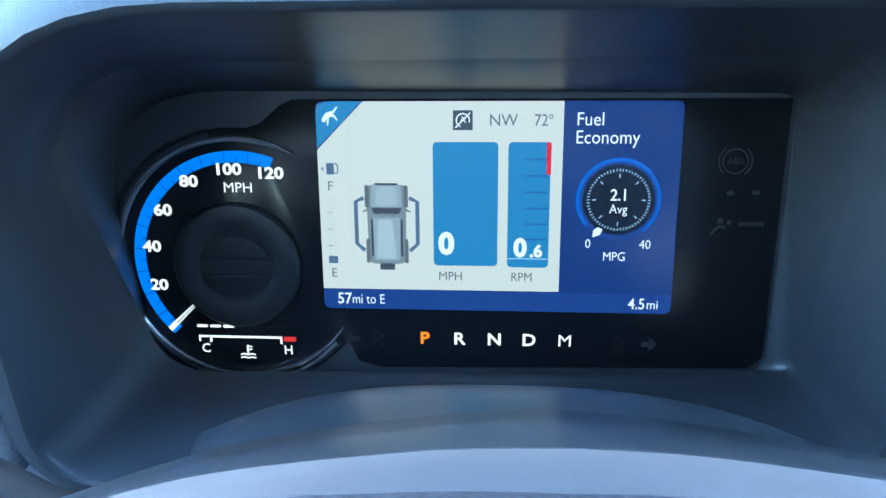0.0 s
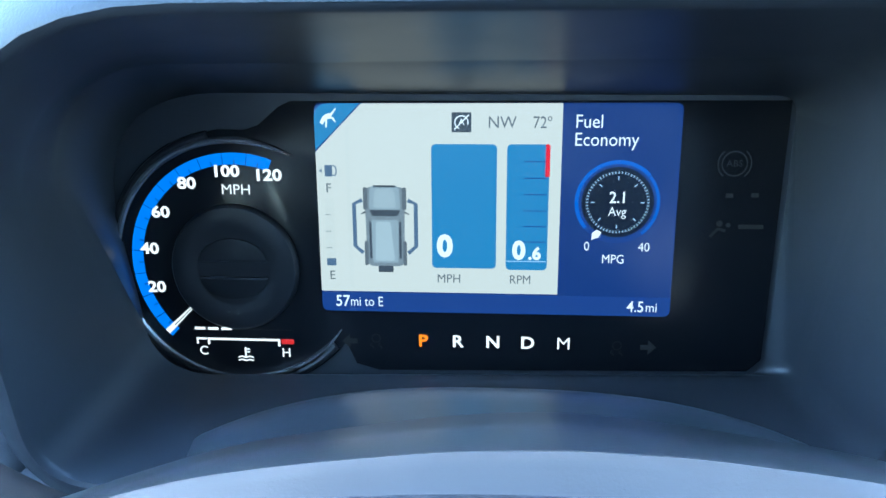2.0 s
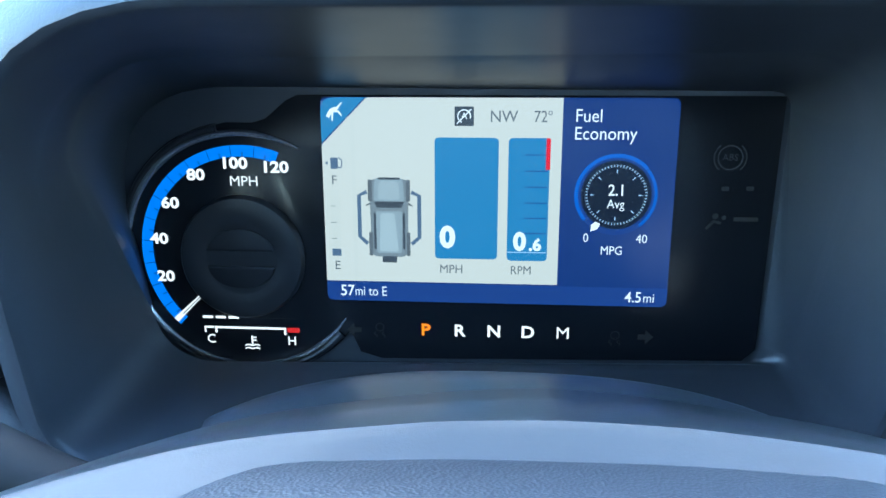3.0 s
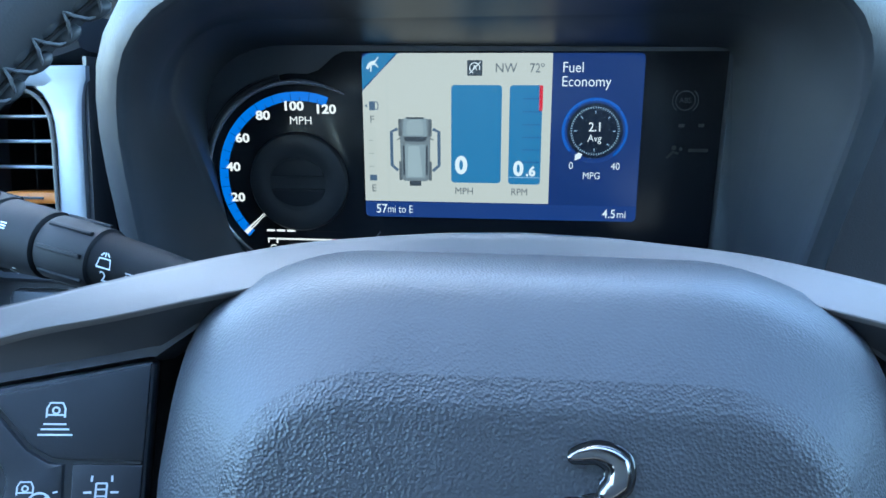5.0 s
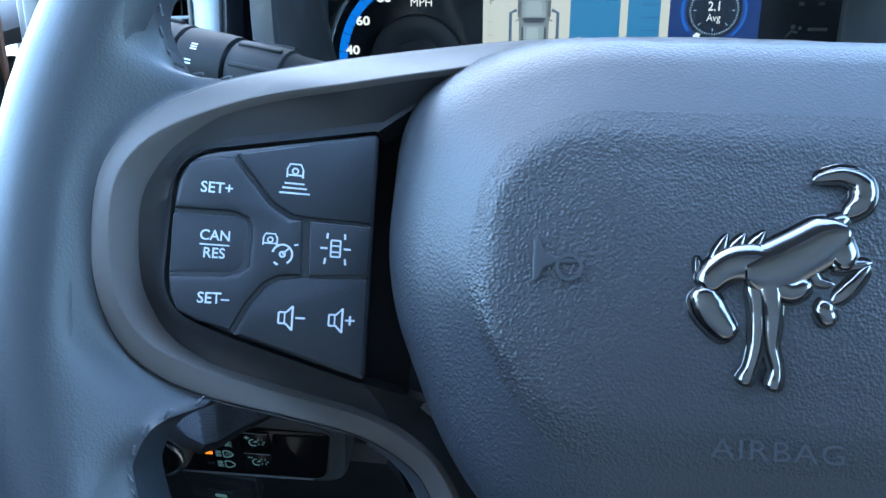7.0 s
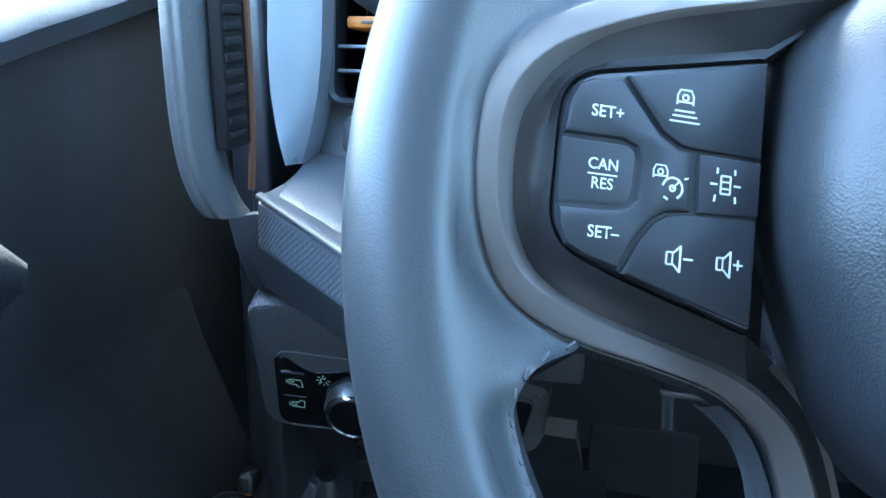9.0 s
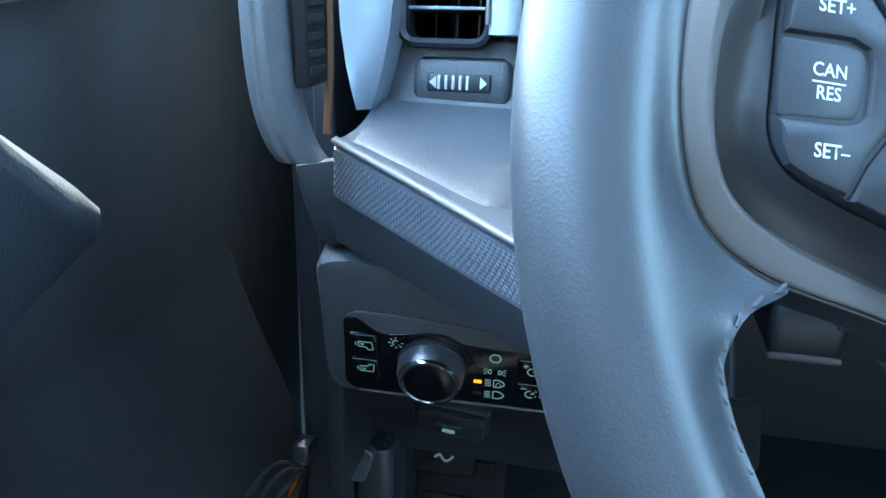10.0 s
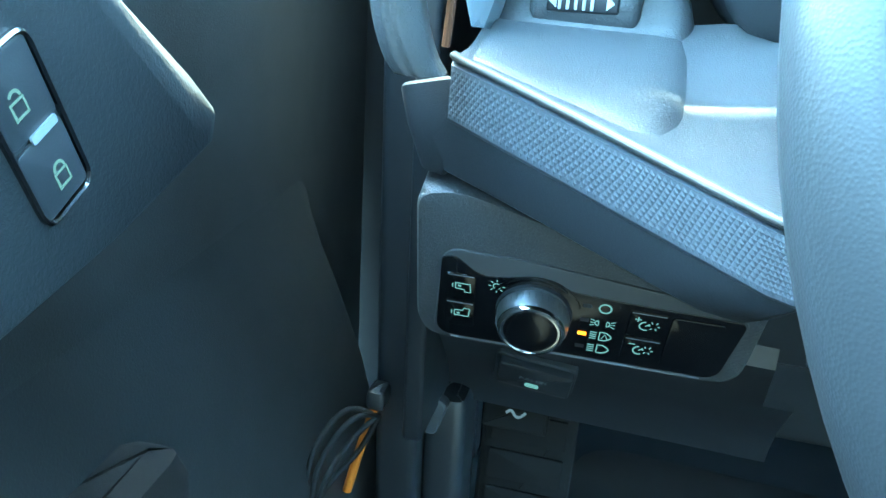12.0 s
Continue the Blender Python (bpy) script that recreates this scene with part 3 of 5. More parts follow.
rev = part("rev_bar", flat(rect(5.0, -24.8, 22.2, 28.0, 2.0), 0.4, 0.5), L_BLUE, display)
part("rev_red", flat(rpoly([(20.6, 14.8, 0.2), (22.4, 14.8, 0.2), (22.4, 28.0, 1.8), (20.6, 28.0, 0.2)], 1, 4), 0.5, 0.55), L_RED, rev)
for i, y in enumerate((21.0, 14.2, 7.4, 0.6, -6.0, -12.6)):
    part("rev_tick", flat(rect(12.0, y - 0.2, 21.4, y + 0.2, 0.05, 1), 0.5, 0.54), L_NAVY2, rev)
part("rev_line", flat(rect(5.2, -21.2, 21.8, -20.8, 0.05, 1), 0.5, 0.54), L_PALE, rev)
words("speed_digit", "0", -20.6, -15.2, 8.8, L_TEXT, display, 0.6, wide=1.0, bold=0.045, label="white digit 0")
words("rev_digits", "0", 10.4, -16.6, 7.4, L_TEXT, display, 0.6, wide=0.98, bold=0.045)
words("rev_digits", ".6", 17.0, -17.8, 5.0, L_TEXT, display, 0.6, wide=1.0, bold=0.04)
words("unit_word", "MPH", -18.9, -29.2, 3.7, L_INK, display, 0.5, wide=0.95)
words("unit_word", "RPM", 11.2, -29.2, 3.7, L_INK, display, 0.5, wide=0.9)
words("compass_word", "NW", 2.8, 36.6, 4.6, L_INK, display, 0.5, wide=0.95)
words("temperature_word", "72\u00ba", 19.0, 36.6, 4.6, L_INK, display, 0.5, wide=0.85)
stop = part("start_stop_symbol", flat(rect(-17.6, 32.8, -9.6, 40.8, 0.4, 2), 0.4, 0.5), L_DARK, display)
bm = flat(band(-13.6, 36.8, 2.4, 2.9, -20, 250, 20), 0.5, 0.56)
flat(stroke([(-16.6, 33.8), (-10.6, 39.8)], 0.5), 0.5, 0.56, bm)
part("crossed_circle", bm, L_TEXT, stop)
words("circle_letter", "A", -13.6, 36.8, 2.6, L_TEXT, stop, 0.5)
# fuel column
part("fuel_tube", flat(rect(-71.2, -24.0, -67.2, 5.2, 0.4, 2), 0.4, 0.44), L_CARD, display)
part("fuel_level", flat(rect(-71.2, -24.0, -67.2, -20.8, 0.4, 2), 0.44, 0.48), L_SLATE, display)
for y in (-1.8, -9.0, -16.2):
    part("fuel_tick", flat(rect(-71.2, y - 0.12, -68.8, y + 0.12, 0.03, 1), 0.44, 0.48), L_INK, display)
words("fuel_letter", "F", -69.2, 9.4, 3.8, L_INK, display, 0.5)
words("fuel_letter", "E", -69.0, -28.4, 3.8, L_INK, display, 0.5)
bm = flat(rect(-70.6, 14.4, -67.4, 19.2, 0.4, 2), 0.4, 0.45)
flat(stroke(smooth_path([(-67.3, 15.0), (-66.0, 15.2), (-65.8, 18.0), (-67.2, 19.2)], 4), 0.5), 0.4, 0.45, bm)
flat([Vector(p) for p in ((-73.0, 16.8), (-71.8, 15.9), (-71.8, 17.7))], 0.4, 0.45, bm)
part("pump_symbol", bm, L_SLATE, display)
# car seen from above, drawn on the display
carpic = part("car_picture", flat(rpoly([(-53.6, -24.0, 3), (-37.8, -24.0, 3), (-37.2, 10.2, 3), (-54.2, 10.2, 3)], 3, 4), 0.4, 0.46), L_GREY, display, "silver drawing of a boxy car seen from above")
part("bonnet", flat(rpoly([(-52.4, 0.6, 1), (-39.2, 0.6, 1), (-39.6, 10.8, 2.5), (-52.0, 10.8, 2.5)], 2, 4), 0.46, 0.5), L_MID, carpic)
part("windscreen", flat(rpoly([(-51.0, -2.2, 0.5), (-40.4, -2.2, 0.5), (-39.2, 0.4, 0.5), (-52.2, 0.4, 0.5)], 1, 3), 0.46, 0.5), L_DARK, carpic)
part("roof", flat(rpoly([(-51.2, -22.4, 1), (-40.4, -22.4, 1), (-40.0, -3.8, 1), (-51.6, -3.8, 1)], 1, 3), 0.46, 0.52), L_MID, carpic)
part("bonnet_shine", flat(rpoly([(-50.6, 1.4, 1), (-41.0, 1.4, 1), (-41.6, 9.4, 2), (-50.0, 9.4, 2)], 1, 3), 0.5, 0.54), glow("lcd_silver", (0.5, 0.58, 0.62), 0.85), carpic)
for sx in (-1, 1):
    part("side_glass", flat(rect(-45.7 + sx * 6.3 - 0.5, -20.5, -45.7 + sx * 6.3 + 0.5, -4.6, 0.3, 2), 0.5, 0.57), L_DARK, carpic)
part("grille", flat(rect(-50.4, 10.0, -41.0, 10.9, 0.3, 2), 0.5, 0.54), L_DARK, carpic)
part("roof_shine", flat(rpoly([(-50.2, -21.6, 1), (-41.8, -21.6, 1), (-43.4, -4.6, 1), (-49.6, -4.6, 1)], 1, 3), 0.52, 0.56), glow("lcd_light", (0.55, 0.64, 0.68), 0.85), carpic)
for s in (-1, 1):
    x = -45.7 + s * 8.2
    part("wing", flat(rect(x - 0.9, 0.5, x + 0.9, 10.0, 0.8, 3), 0.46, 0.53), L_INK, carpic)
    part("rear_wing", flat(rect(x - 0.8, -23.6, x + 0.8, -13.0, 0.7, 3), 0.46, 0.53), L_INK, carpic)
    part("mirror", flat(stroke([(x, -0.4), (x + s * 2.0, -1.4)], 0.7, 0.4), 0.46, 0.53), L_DARK, carpic)
    part("side_bracket", flat(stroke([(-45.7 + s * 9.6, 4.6), (-45.7 + s * 13.0, 3.0), (-45.7 + s * 13.0, -15.2), (-45.7 + s * 9.6, -18.2)], 1.7), 0.4, 0.45), L_SLATE, carpic)
part("spare_wheel", flat(rect(-49.0, -26.6, -42.6, -23.8, 0.6, 3), 0.46, 0.5), L_DARK, carpic)
# right hand page
words("page_title", "Fuel", 31.9, 37.0, 5.2, L_TEXT, display, 0.4, align="LEFT", wide=0.9)
words("page_title", "Economy", 31.7, 29.8, 5.2, L_TEXT, display, 0.4, align="LEFT", wide=0.9)
EX, EY = 50.2, 4.4
econ = part("economy_dial", flat(circle(EX, EY, 17.2, 48), 0.26, 0.3), L_NAVY2, display, "round fuel economy dial")
part("dial_glow", flat(band(EX, EY, 15.8, 17.4, 42, 220, 36), 0.3, 0.34), L_RING, econ)
part("dial_glow", flat(band(EX, EY, 15.8, 17.0, -52, 40, 24), 0.3, 0.34), L_RING, econ)
part("dial_disc", flat(circle(EX, EY, 14.6, 48), 0.3, 0.36), L_BLACK, econ)
bm = bmesh.new()
for i in range(60):
    a = 6 * i
    flat(band(EX, EY, 11.8, 12.9, a - 0.9, a + 0.9, 1), 0.36, 0.4, bm)
for i in range(8):
    flat(band(EX, EY, 9.2, 10.8, 45 * i - 1.2, 45 * i + 1.2, 1), 0.36, 0.4, bm)
part("dial_ticks", bm, L_PALE, econ)
words("dial_digits", "2.1", EX + 0.2, EY + 1.9, 4.6, L_TEXT, econ, 0.45, wide=0.9, bold=0.012)
words("dial_word", "Avg", EX, EY - 3.9, 3.7, L_TEXT, econ, 0.45, wide=0.88)
part("dial_pointer", flat([Vector(p) for p in ((40.2, -11.4), (43.2, -10.2), (44.2, -8.0), (42.2, -7.0), (40.4, -8.4))], 0.4, 0.46), L_TEXT, econ)
words("dial_end", "0", 38.4, -14.3, 3.7, L_TEXT, econ, 0.4, wide=0.9)
words("dial_end", "40", 61.8, -14.4, 3.7, L_TEXT, econ, 0.4, wide=0.9)
words("unit_word", "MPG", 49.4, -19.7, 3.7, L_TEXT, econ, 0.4, wide=0.86)
words("range_word", "57", -68.2, -40.0, 4.8, L_TEXT, display, 0.4, align="LEFT", wide=0.9, bold=0.012)
words("range_word", "mi to E", -61.8, -40.1, 4.2, L_TEXT, display, 0.4, align="LEFT", wide=0.8)
words("trip_word", "4.5", 63.4, -40.4, 4.6, L_TEXT, display, 0.4, align="RIGHT", wide=0.88, bold=0.008)
words("trip_word", "mi", 63.8, -40.6, 4.0, L_TEXT, display, 0.4, align="LEFT", wide=0.88)

# ---------------------------------------------------------------- steering column and stalk
column = thing("steering_column", "dark plastic steering column shroud below the instruments", "steering column")
def arch(y, top, half, drop, n=25):
    out = []
    for i in range(n):
        a = -1 + 2 * i / (n - 1)
        x = 5 + half * a
        z = top - drop * (abs(a) ** 2.6)
        out.append((x, y, z))
    return out


bm = bmesh.new()
loft(bm, [arch(-40, -92, 96, 20), arch(-68, -62, 98, 20), arch(-86, -41, 98, 19), arch(-94, -36, 98, 19), arch(-102, -33, 97, 19.5), arch(-116, -30.5, 94, 21), arch(-150, -27, 86, 30), arch(-225, -24, 76, 60)], closed=False)
part("shroud", bm, SHROUD, column, angle=60)
part("column_tube", tube([(17, -60, -150), (17, -190, -100), (17, -240, -72)], [62, 56, 40], 28), BLACK, column)
part("tilt_lever", box(-66, -128, -170, -30, -112, -162, 2), BLACK, column)
stalk_m = frame_of((-0.1264, -0.176, -0.0207), (-0.96, 0.24, 0.14), (0, 0, 1)) @ Matrix.Scale(1.08, 4)
stalk = thing("indicator_stalk", "black indicator and wiper stalk with white printed symbols", "stalk", stalk_m)
ROLL = pose(0, 0, 0, 0, 90, 0)
part("arm", lathe([(6, -70), (6.6, -34), (8.0, -18), (9.0, -0.6), (9.4, 0)], 28), STALK, stalk, m=ROLL)
part("ribbed_collar", lathe([(9.4, 0.2), (10.2, 0.8), (10.6, 10), (10.5, 20), (10.0, 20.8)], 28), STALK, stalk, m=ROLL)
part("ring", lathe([(10.0, 21), (11.2, 21.8), (11.6, 30), (11.7, 40), (11.0, 40.8)], 28), STALK, stalk, m=ROLL)
part("knob", lathe([(11.0, 41), (12.0, 41.8), (12.9, 60), (12.8, 78), (10.0, 86), (3, 88)], 28), STALK, stalk, m=ROLL)
for a in range(0, 360, 45):
    part("rib", box(2, 9.9, -0.7, 19, 11.3, 0.7, 0.4), STALK, stalk, m=pose(0, 0, 0, a + 20, 0, 0))
    part("knob_rib", box(45, 11.8, -0.9, 66, 13.4, 0.9, 0.5), STALK, stalk, m=pose(0, 0, 0, a, 0, 0))


def on_stalk(x, r, up):
    """A flat spot on the stalk's skin, x along it, turned up by degrees."""
    return pose(0, 0, 0, up) @ pose(x * 0.001, 0, -r * 0.001, 0, 180, 0)


for text, x, r, up in (("2", -6, 9.0, -8), ("1", -6, 9.0, -34), ("0", 31, 11.8, -50), ("-", 34, 11.8, -16), ("=", 34, 11.8, 8), ("\u2261", 33, 11.8, 34), ("-", 29, 11.8, -32)):
    words("stalk_mark", text, 0, 0, 3.5, PRINT, stalk, 0.0, m=on_stalk(x, r, up), bold=0.01)
bm = flat(stroke([(-2.6, -1.4), (2.6, -1.4), (2.0, 1.4), (-2.0, 1.4), (-2.6, -1.4)], 0.5), 0, 0.1)
add = [stroke([(-1.6, 2.2), (-0.6, 3.2)], 0.4), stroke([(0, 2.0), (0, 3.4)], 0.4), stroke([(1.6, 2.2), (0.6, 3.2)], 0.4)]
for line in add:
    flat(line, 0, 0.1, bm)
part("washer_symbol", bm, PRINT, stalk, m=on_stalk(-6, 9.1, 20))
bm = flat(stroke(smooth_path([(0.2, 1.6), (2.0, 1.6), (3.4, 0), (2.0, -1.6), (0.2, -1.6), (0.2, 1.6)], 3), 0.45), 0, 0.1)
for dy in (-1.3, -0.4, 0.5, 1.4):
    flat(stroke([(-3.2, dy), (-0.6, dy)], 0.4), 0, 0.1, bm)
part("main_beam_symbol", bm, PRINT, stalk, m=on_stalk(-17, 8.3, 2))
bm = bmesh.new()
for d in (-1, 1):
    flat([Vector((d * 3.4, 0)), Vector((d * 1.6, 1.6)), Vector((d * 1.6, 0.6)), Vector((d * 0.3, 0.6)), Vector((d * 0.3, -0.6)), Vector((d * 1.6, -0.6)), Vector((d * 1.6, -1.6))], 0, 0.1, bm)
part("indicator_symbol", bm, PRINT, stalk, m=on_stalk(-16, 8.4, -28))

# ---------------------------------------------------------------- steering wheel
A = radians(22.8)
WHEEL = frame_of((0.0182, -0.2746, -0.0524), (0.9988, 0.0459, -0.0164), (-0.0027, math.sin(A), math.cos(A))) @ Matrix.Scale(1.0675, 4)
wheel = thing("steering_wheel", "dark leather steering wheel with satin grey spokes and buttons", "steering wheel", WHEEL)
RIM_R, RIM_T, RIM_W = 173.4, 15.6, -18.0
bm = bmesh.new()
rings = []
for i in range(120):
    a = 2 * math.pi * i / 120
    ring = []
    for j in range(20):
        b = 2 * math.pi * j / 20
        inner = min(1, max(0, 0.6 + math.sin(b))) if math.cos(b) < 0 else 1
        rr = RIM_R + RIM_T * math.cos(b) * inner
        ring.append((rr * math.cos(a), rr * math.sin(a), RIM_W + RIM_T * 1.06 * math.sin(b)))
    rings.append(ring)
loft(bm, rings + [rings[0]])
part("rim", bm, LEATHER, wheel, "dark blue-grey leather rim")

OUTER = [(0, 72, -54.4), (-12, 71.7, -54.5), (-27, 71, -53.2), (-57.1, 67.7, -49.5), (-77.4, 63, -43.4), (-97.8, 56.3, -33.5), (-118.2, 48.7, -23), (-137, 42, -18.5), (-148.5, 32, -12), (-156, 20, -9.2), (-157.7, 5, -9.3), (-156.1, -12, -11.7), (-149.6, -26.7, -18), (-135.4, -35.5, -24.6), (-112, -41.4, -33), (-97, -46, -43), (-86, -53, -53), (-78, -62, -60), (-71.5, -80, -67), (-67, -106, -74)]
INNER = [(0, 57.6, -48.5), (-12.3, 57.6, -48.2), (-27.5, 56.7, -44.9), (-58.1, 55, -33.5), (-78.4, 50.3, -27.3), (-98.5, 44.6, -21.1), (-118.5, 39.7, -17.2), (-134.6, 33.6, -15), (-144.6, 26, -10), (-151, 16.6, -9), (-152.7, 4, -10.5), (-151.2, -11, -13.2), (-145.2, -22.4, -18.4), (-132.6, -29.4, -25.4), (-111, -36, -36), (-94.5, -41.2, -45), (-82, -48, -50.5), (-72, -58.5, -56), (-64, -78, -62), (-59, -104, -69)]


def spoke_trim(side, ledge=False):
    """The satin band of a spoke, or the dark ledge that runs back from its upper edge."""
    rows = []
    outer, inner = smooth_path(OUTER, 4), smooth_path(INNER, 4)
    for k, (o, i) in enumerate(zip(outer, inner)):
        up = lambda f, h: o.lerp(i, f) + Vector((0, 0, h))
        top = 0.5 + 0.5 * math.cos(math.pi * min(1, k / 30))
        back = o + Vector((0, 5.2 * top, -9 - 21 * top))
        if ledge:
            rows.append([back + Vector((0, -3 - 4 * top, -8)), back + Vector((0, -0.6, -1)), back, back.lerp(o, 0.5) + Vector((0, 0.4 * top, 0)), o.lerp(back, 0.12) + Vector((0, 0.1, 0)), o.lerp(back, 0.05) + Vector((0, -0.4, 0))])
        else:
            rows.append([o.lerp(back, 0.14) + Vector((0, -0.8, 0)), o.lerp(back, 0.1), o.lerp(back, 0.04) + Vector((0, 0.3, 0)), up(0.02, -0.3), up(0.06, 0.0), up(0.12, 0.25), up(0.5, 0.9), up(0.92, 1.2), up(0.97, 1.0), up(1.0, 0.5), *chamfer(o, i)])
    return loft(bmesh.new(), [[Vector((p.x * side, p.y, p.z)) for p in row] for row in rows], closed=False)


def chamfer(o, i):
    """The bevel inside a trim edge, wide at the rim's end of the spoke."""
    away = (i - o).normalized()
    away.z = 0
    deep = ramp(i.x, (-149, 7.0), (-132, 0.6))
    return [i + away * 0.5 + Vector((0, 0, -0.1)), i + away * (0.9 + deep * 0.12) + Vector((0, 0, -0.5 - deep * 0.5)), i + away * (1.2 + deep * 0.25) + Vector((0, 0, -0.8 - deep))]


def inner_wall(side):
    """The dark wall from the trim to the edge of the button panel."""
    edge = [W_PAD @ Vector((p.x, p.y, -3.0)) for p in inset(PAD_OUT, -1.0)]
    rows = []
    for o, i in zip(smooth_path(OUTER, 4), smooth_path(INNER, 4)):
        away = (i - o).normalized()
        away.z = 0
        a = chamfer(o, i)[2]
        if i.x < -86:
            b = min(edge, key=lambda q: (q - a).xy.length)
        else:
            b = a + away * 9 + Vector((0, 0, -7))
        rows.append([a + away * -0.6 + Vector((0, 0, -0.2)), a.lerp(b, 0.35) + Vector((0, 0, -2.0)), a.lerp(b, 0.75) + Vector((0, 0, -2.0)), b, b + away * 1.0 + Vector((0, 0, -12))])
    return loft(bmesh.new(), [[Vector((p.x * side, p.y, p.z)) for p in row] for row in rows], closed=False)


AL = math.atan(0.34)
PADM = pose(-0.115, 0, -0.021, 0, math.degrees(AL), 0)
W_PAD = Matrix.Scale(1000, 4) @ PADM @ Matrix.Scale(0.001, 4)
PAD_OUT = rpoly([(-25, 23.5, 9), (-25.6, -14, 9), (-9, -20.5, 3), (25, -31, 2), (25, 34.5, 2)], 4, 6)


def lower_leg(side):
    a = smooth_path([(-97, -52, -66), (-89, -58, -70), (-83, -66, -74), (-78, -80, -79), (-73, -108, -86)], 4)
    b = smooth_path([(-92, -50.5, -56), (-84.5, -56, -62), (-78, -65, -68), (-72, -80, -73), (-67, -106, -80)], 4)
    return loft(bmesh.new(), [[Vector((p.x * side, p.y, p.z)) for p in (q + Vector((2, 0, -10)), q, q.lerp(s, 0.3) + Vector((0, 0, 2.5)), s)] for q, s in zip(a, b)], closed=False)


FREE_EDGE = [(-141, -33.4, -22.4), (-131, -37.6, -26.5), (-140.5, -43.3, -17), (-144.5, -51.5, -15.3), (-144, -57, -15.5), (-141, -65.5, -16), (-137, -73.5, -16), (-131.5, -84, -16.5), (-124, -95, -17)]


def leather_web(side):
    """Leather between the rim and a spoke's trim."""
    rows = []
    pts = smooth_path([(-145, 76.5, -18.5), (-150, 64, -17), (-148.6, 54.6, -18), (-143.2, 46.6, -20.5), (-130, 45.4, -23)] + OUTER[7:13] + FREE_EDGE, 5)
    n = len(pts)
    for k, b in enumerate(pts):
        ang = radians(151.5 + 66.5 * k / (n - 1))
        rim = Vector((math.cos(ang), math.sin(ang), 0))
        on_rim = lambda deg, lift: rim * (RIM_R + (RIM_T + lift) * math.cos(radians(deg))) + Vector((0, 0, RIM_W + (RIM_T * 1.06 + lift) * math.sin(radians(deg))))
        a, bb = on_rim(128, 0.25), b + Vector((0, 0, -0.6))
        flow = (bb - a)
        flow.z = 0
        reach = flow.length
        flow.normalize()
        t0, t1 = (flow - Vector((0, 0, 0.83))) * reach, (flow - Vector((0, 0, 0.12))) * reach
        curve = [a * (2 * t ** 3 - 3 * t * t + 1) + t0 * (t ** 3 - 2 * t * t + t) + bb * (3 * t * t - 2 * t ** 3) + t1 * (t ** 3 - t * t) for t in (0.15, 0.3, 0.45, 0.6, 0.75, 0.88)]
        row = [on_rim(98, -0.2), on_rim(108, 0.05), on_rim(118, 0.2), a] + curve + [bb, bb + Vector((0, 0, -2 - 14 * min(1, k / 14))), rim * 168 + Vector((0, 0, -33))]
        rows.append([Vector((p.x * side, p.y, p.z)) for p in row])
    return loft(bmesh.new(), rows, closed=True, cap0=True, cap1=True)


for side in (1, -1):
    part("spoke_trim", spoke_trim(side), SATIN, wheel, "satin warm-grey spoke trim", angle=24)
    part("upper_ledge", spoke_trim(side, True), SHROUD, wheel, "dark glossy ledge behind the spoke trim", angle=50)
    part("inner_wall", inner_wall(side), WELL, wheel, "dark inner wall of the spoke")
    part("lower_leg", lower_leg(side), STRIP, wheel)
    part("leather_web", leather_web(side), LEATHER, wheel)

# threads along the inner seam of the rim
bm = tube([(-2.6, -3.0, -0.4), (-1.6, -2.0, 0.5), (0.4, -0.7, 0.7), (2.0, 0.2, -0.1)], [0.2, 0.36, 0.4, 0.24], 6)
tube([(2.2, 0.3, -0.1), (0.4, 1.1, 0.6), (-1.4, 2.2, 0.5), (-2.6, 3.0, -0.4)], [0.24, 0.4, 0.36, 0.2], 6, bm=bm)
bm.transform(Matrix.Scale(0.0013, 4))
stitch = bpy.data.meshes.new("stitch")
bm.to_mesh(stitch)
bm.free()
stitch.materials.append(THREAD)
for d0, d1 in ((98, 154), (221, 242)):
    part("seam", tube([((RIM_R - RIM_T * 0.875) * math.cos(radians(d)), (RIM_R - RIM_T * 0.875) * math.sin(radians(d)), RIM_W + RIM_T * 0.46) for d in np.linspace(d0, d1, 40)], 0.45, 6), RUBBER, wheel, "dark sewn seam")
for i, deg in enumerate([*np.arange(100, 153, 3.4), *np.arange(222, 240, 3.4)]):
    a = radians(deg)
    r, w = RIM_R - RIM_T * 0.9, RIM_W + RIM_T * 0.46
    shared("stitch", stitch, wheel, Matrix.Translation((r * 0.001 * math.cos(a), r * 0.001 * math.sin(a), w * 0.001)) @ pose(0, 0, 0, 0, 0, deg) @ pose(0, 0, 0, 0, -62, 0))

rows = [[(2.6 * math.cos(b) * math.sin(a), 4.4 * -math.cos(a), 2.0 * math.sin(b) * math.sin(a)) for b in np.linspace(0, 2 * math.pi, 9)[:-1]] for a in np.linspace(0.12, math.pi - 0.12, 7)]
bm = loft(bmesh.new(), rows, cap0=True, cap1=True)
bm.transform(Matrix.Scale(0.001, 4))
pucker = bpy.data.meshes.new("pucker")
bm.to_mesh(pucker)
bm.free()
pucker.polygons.foreach_set("use_smooth", [True] * len(pucker.polygons))
pucker.materials.append(LEATHER)
for deg in [*np.arange(101.7, 153, 3.4), *np.arange(223.7, 240, 3.4)]:
    for r, w, lean in ((RIM_R - RIM_T * 0.70, RIM_W + RIM_T * 0.50, 16), (RIM_R - RIM_T * 0.84, RIM_W + RIM_T * 0.2, -16)):
        shared("pucker", pucker, wheel, Matrix.Translation((r * 0.001 * math.cos(radians(deg)), r * 0.001 * math.sin(radians(deg)), w * 0.001)) @ pose(0, 0, 0, 0, 0, deg + lean))

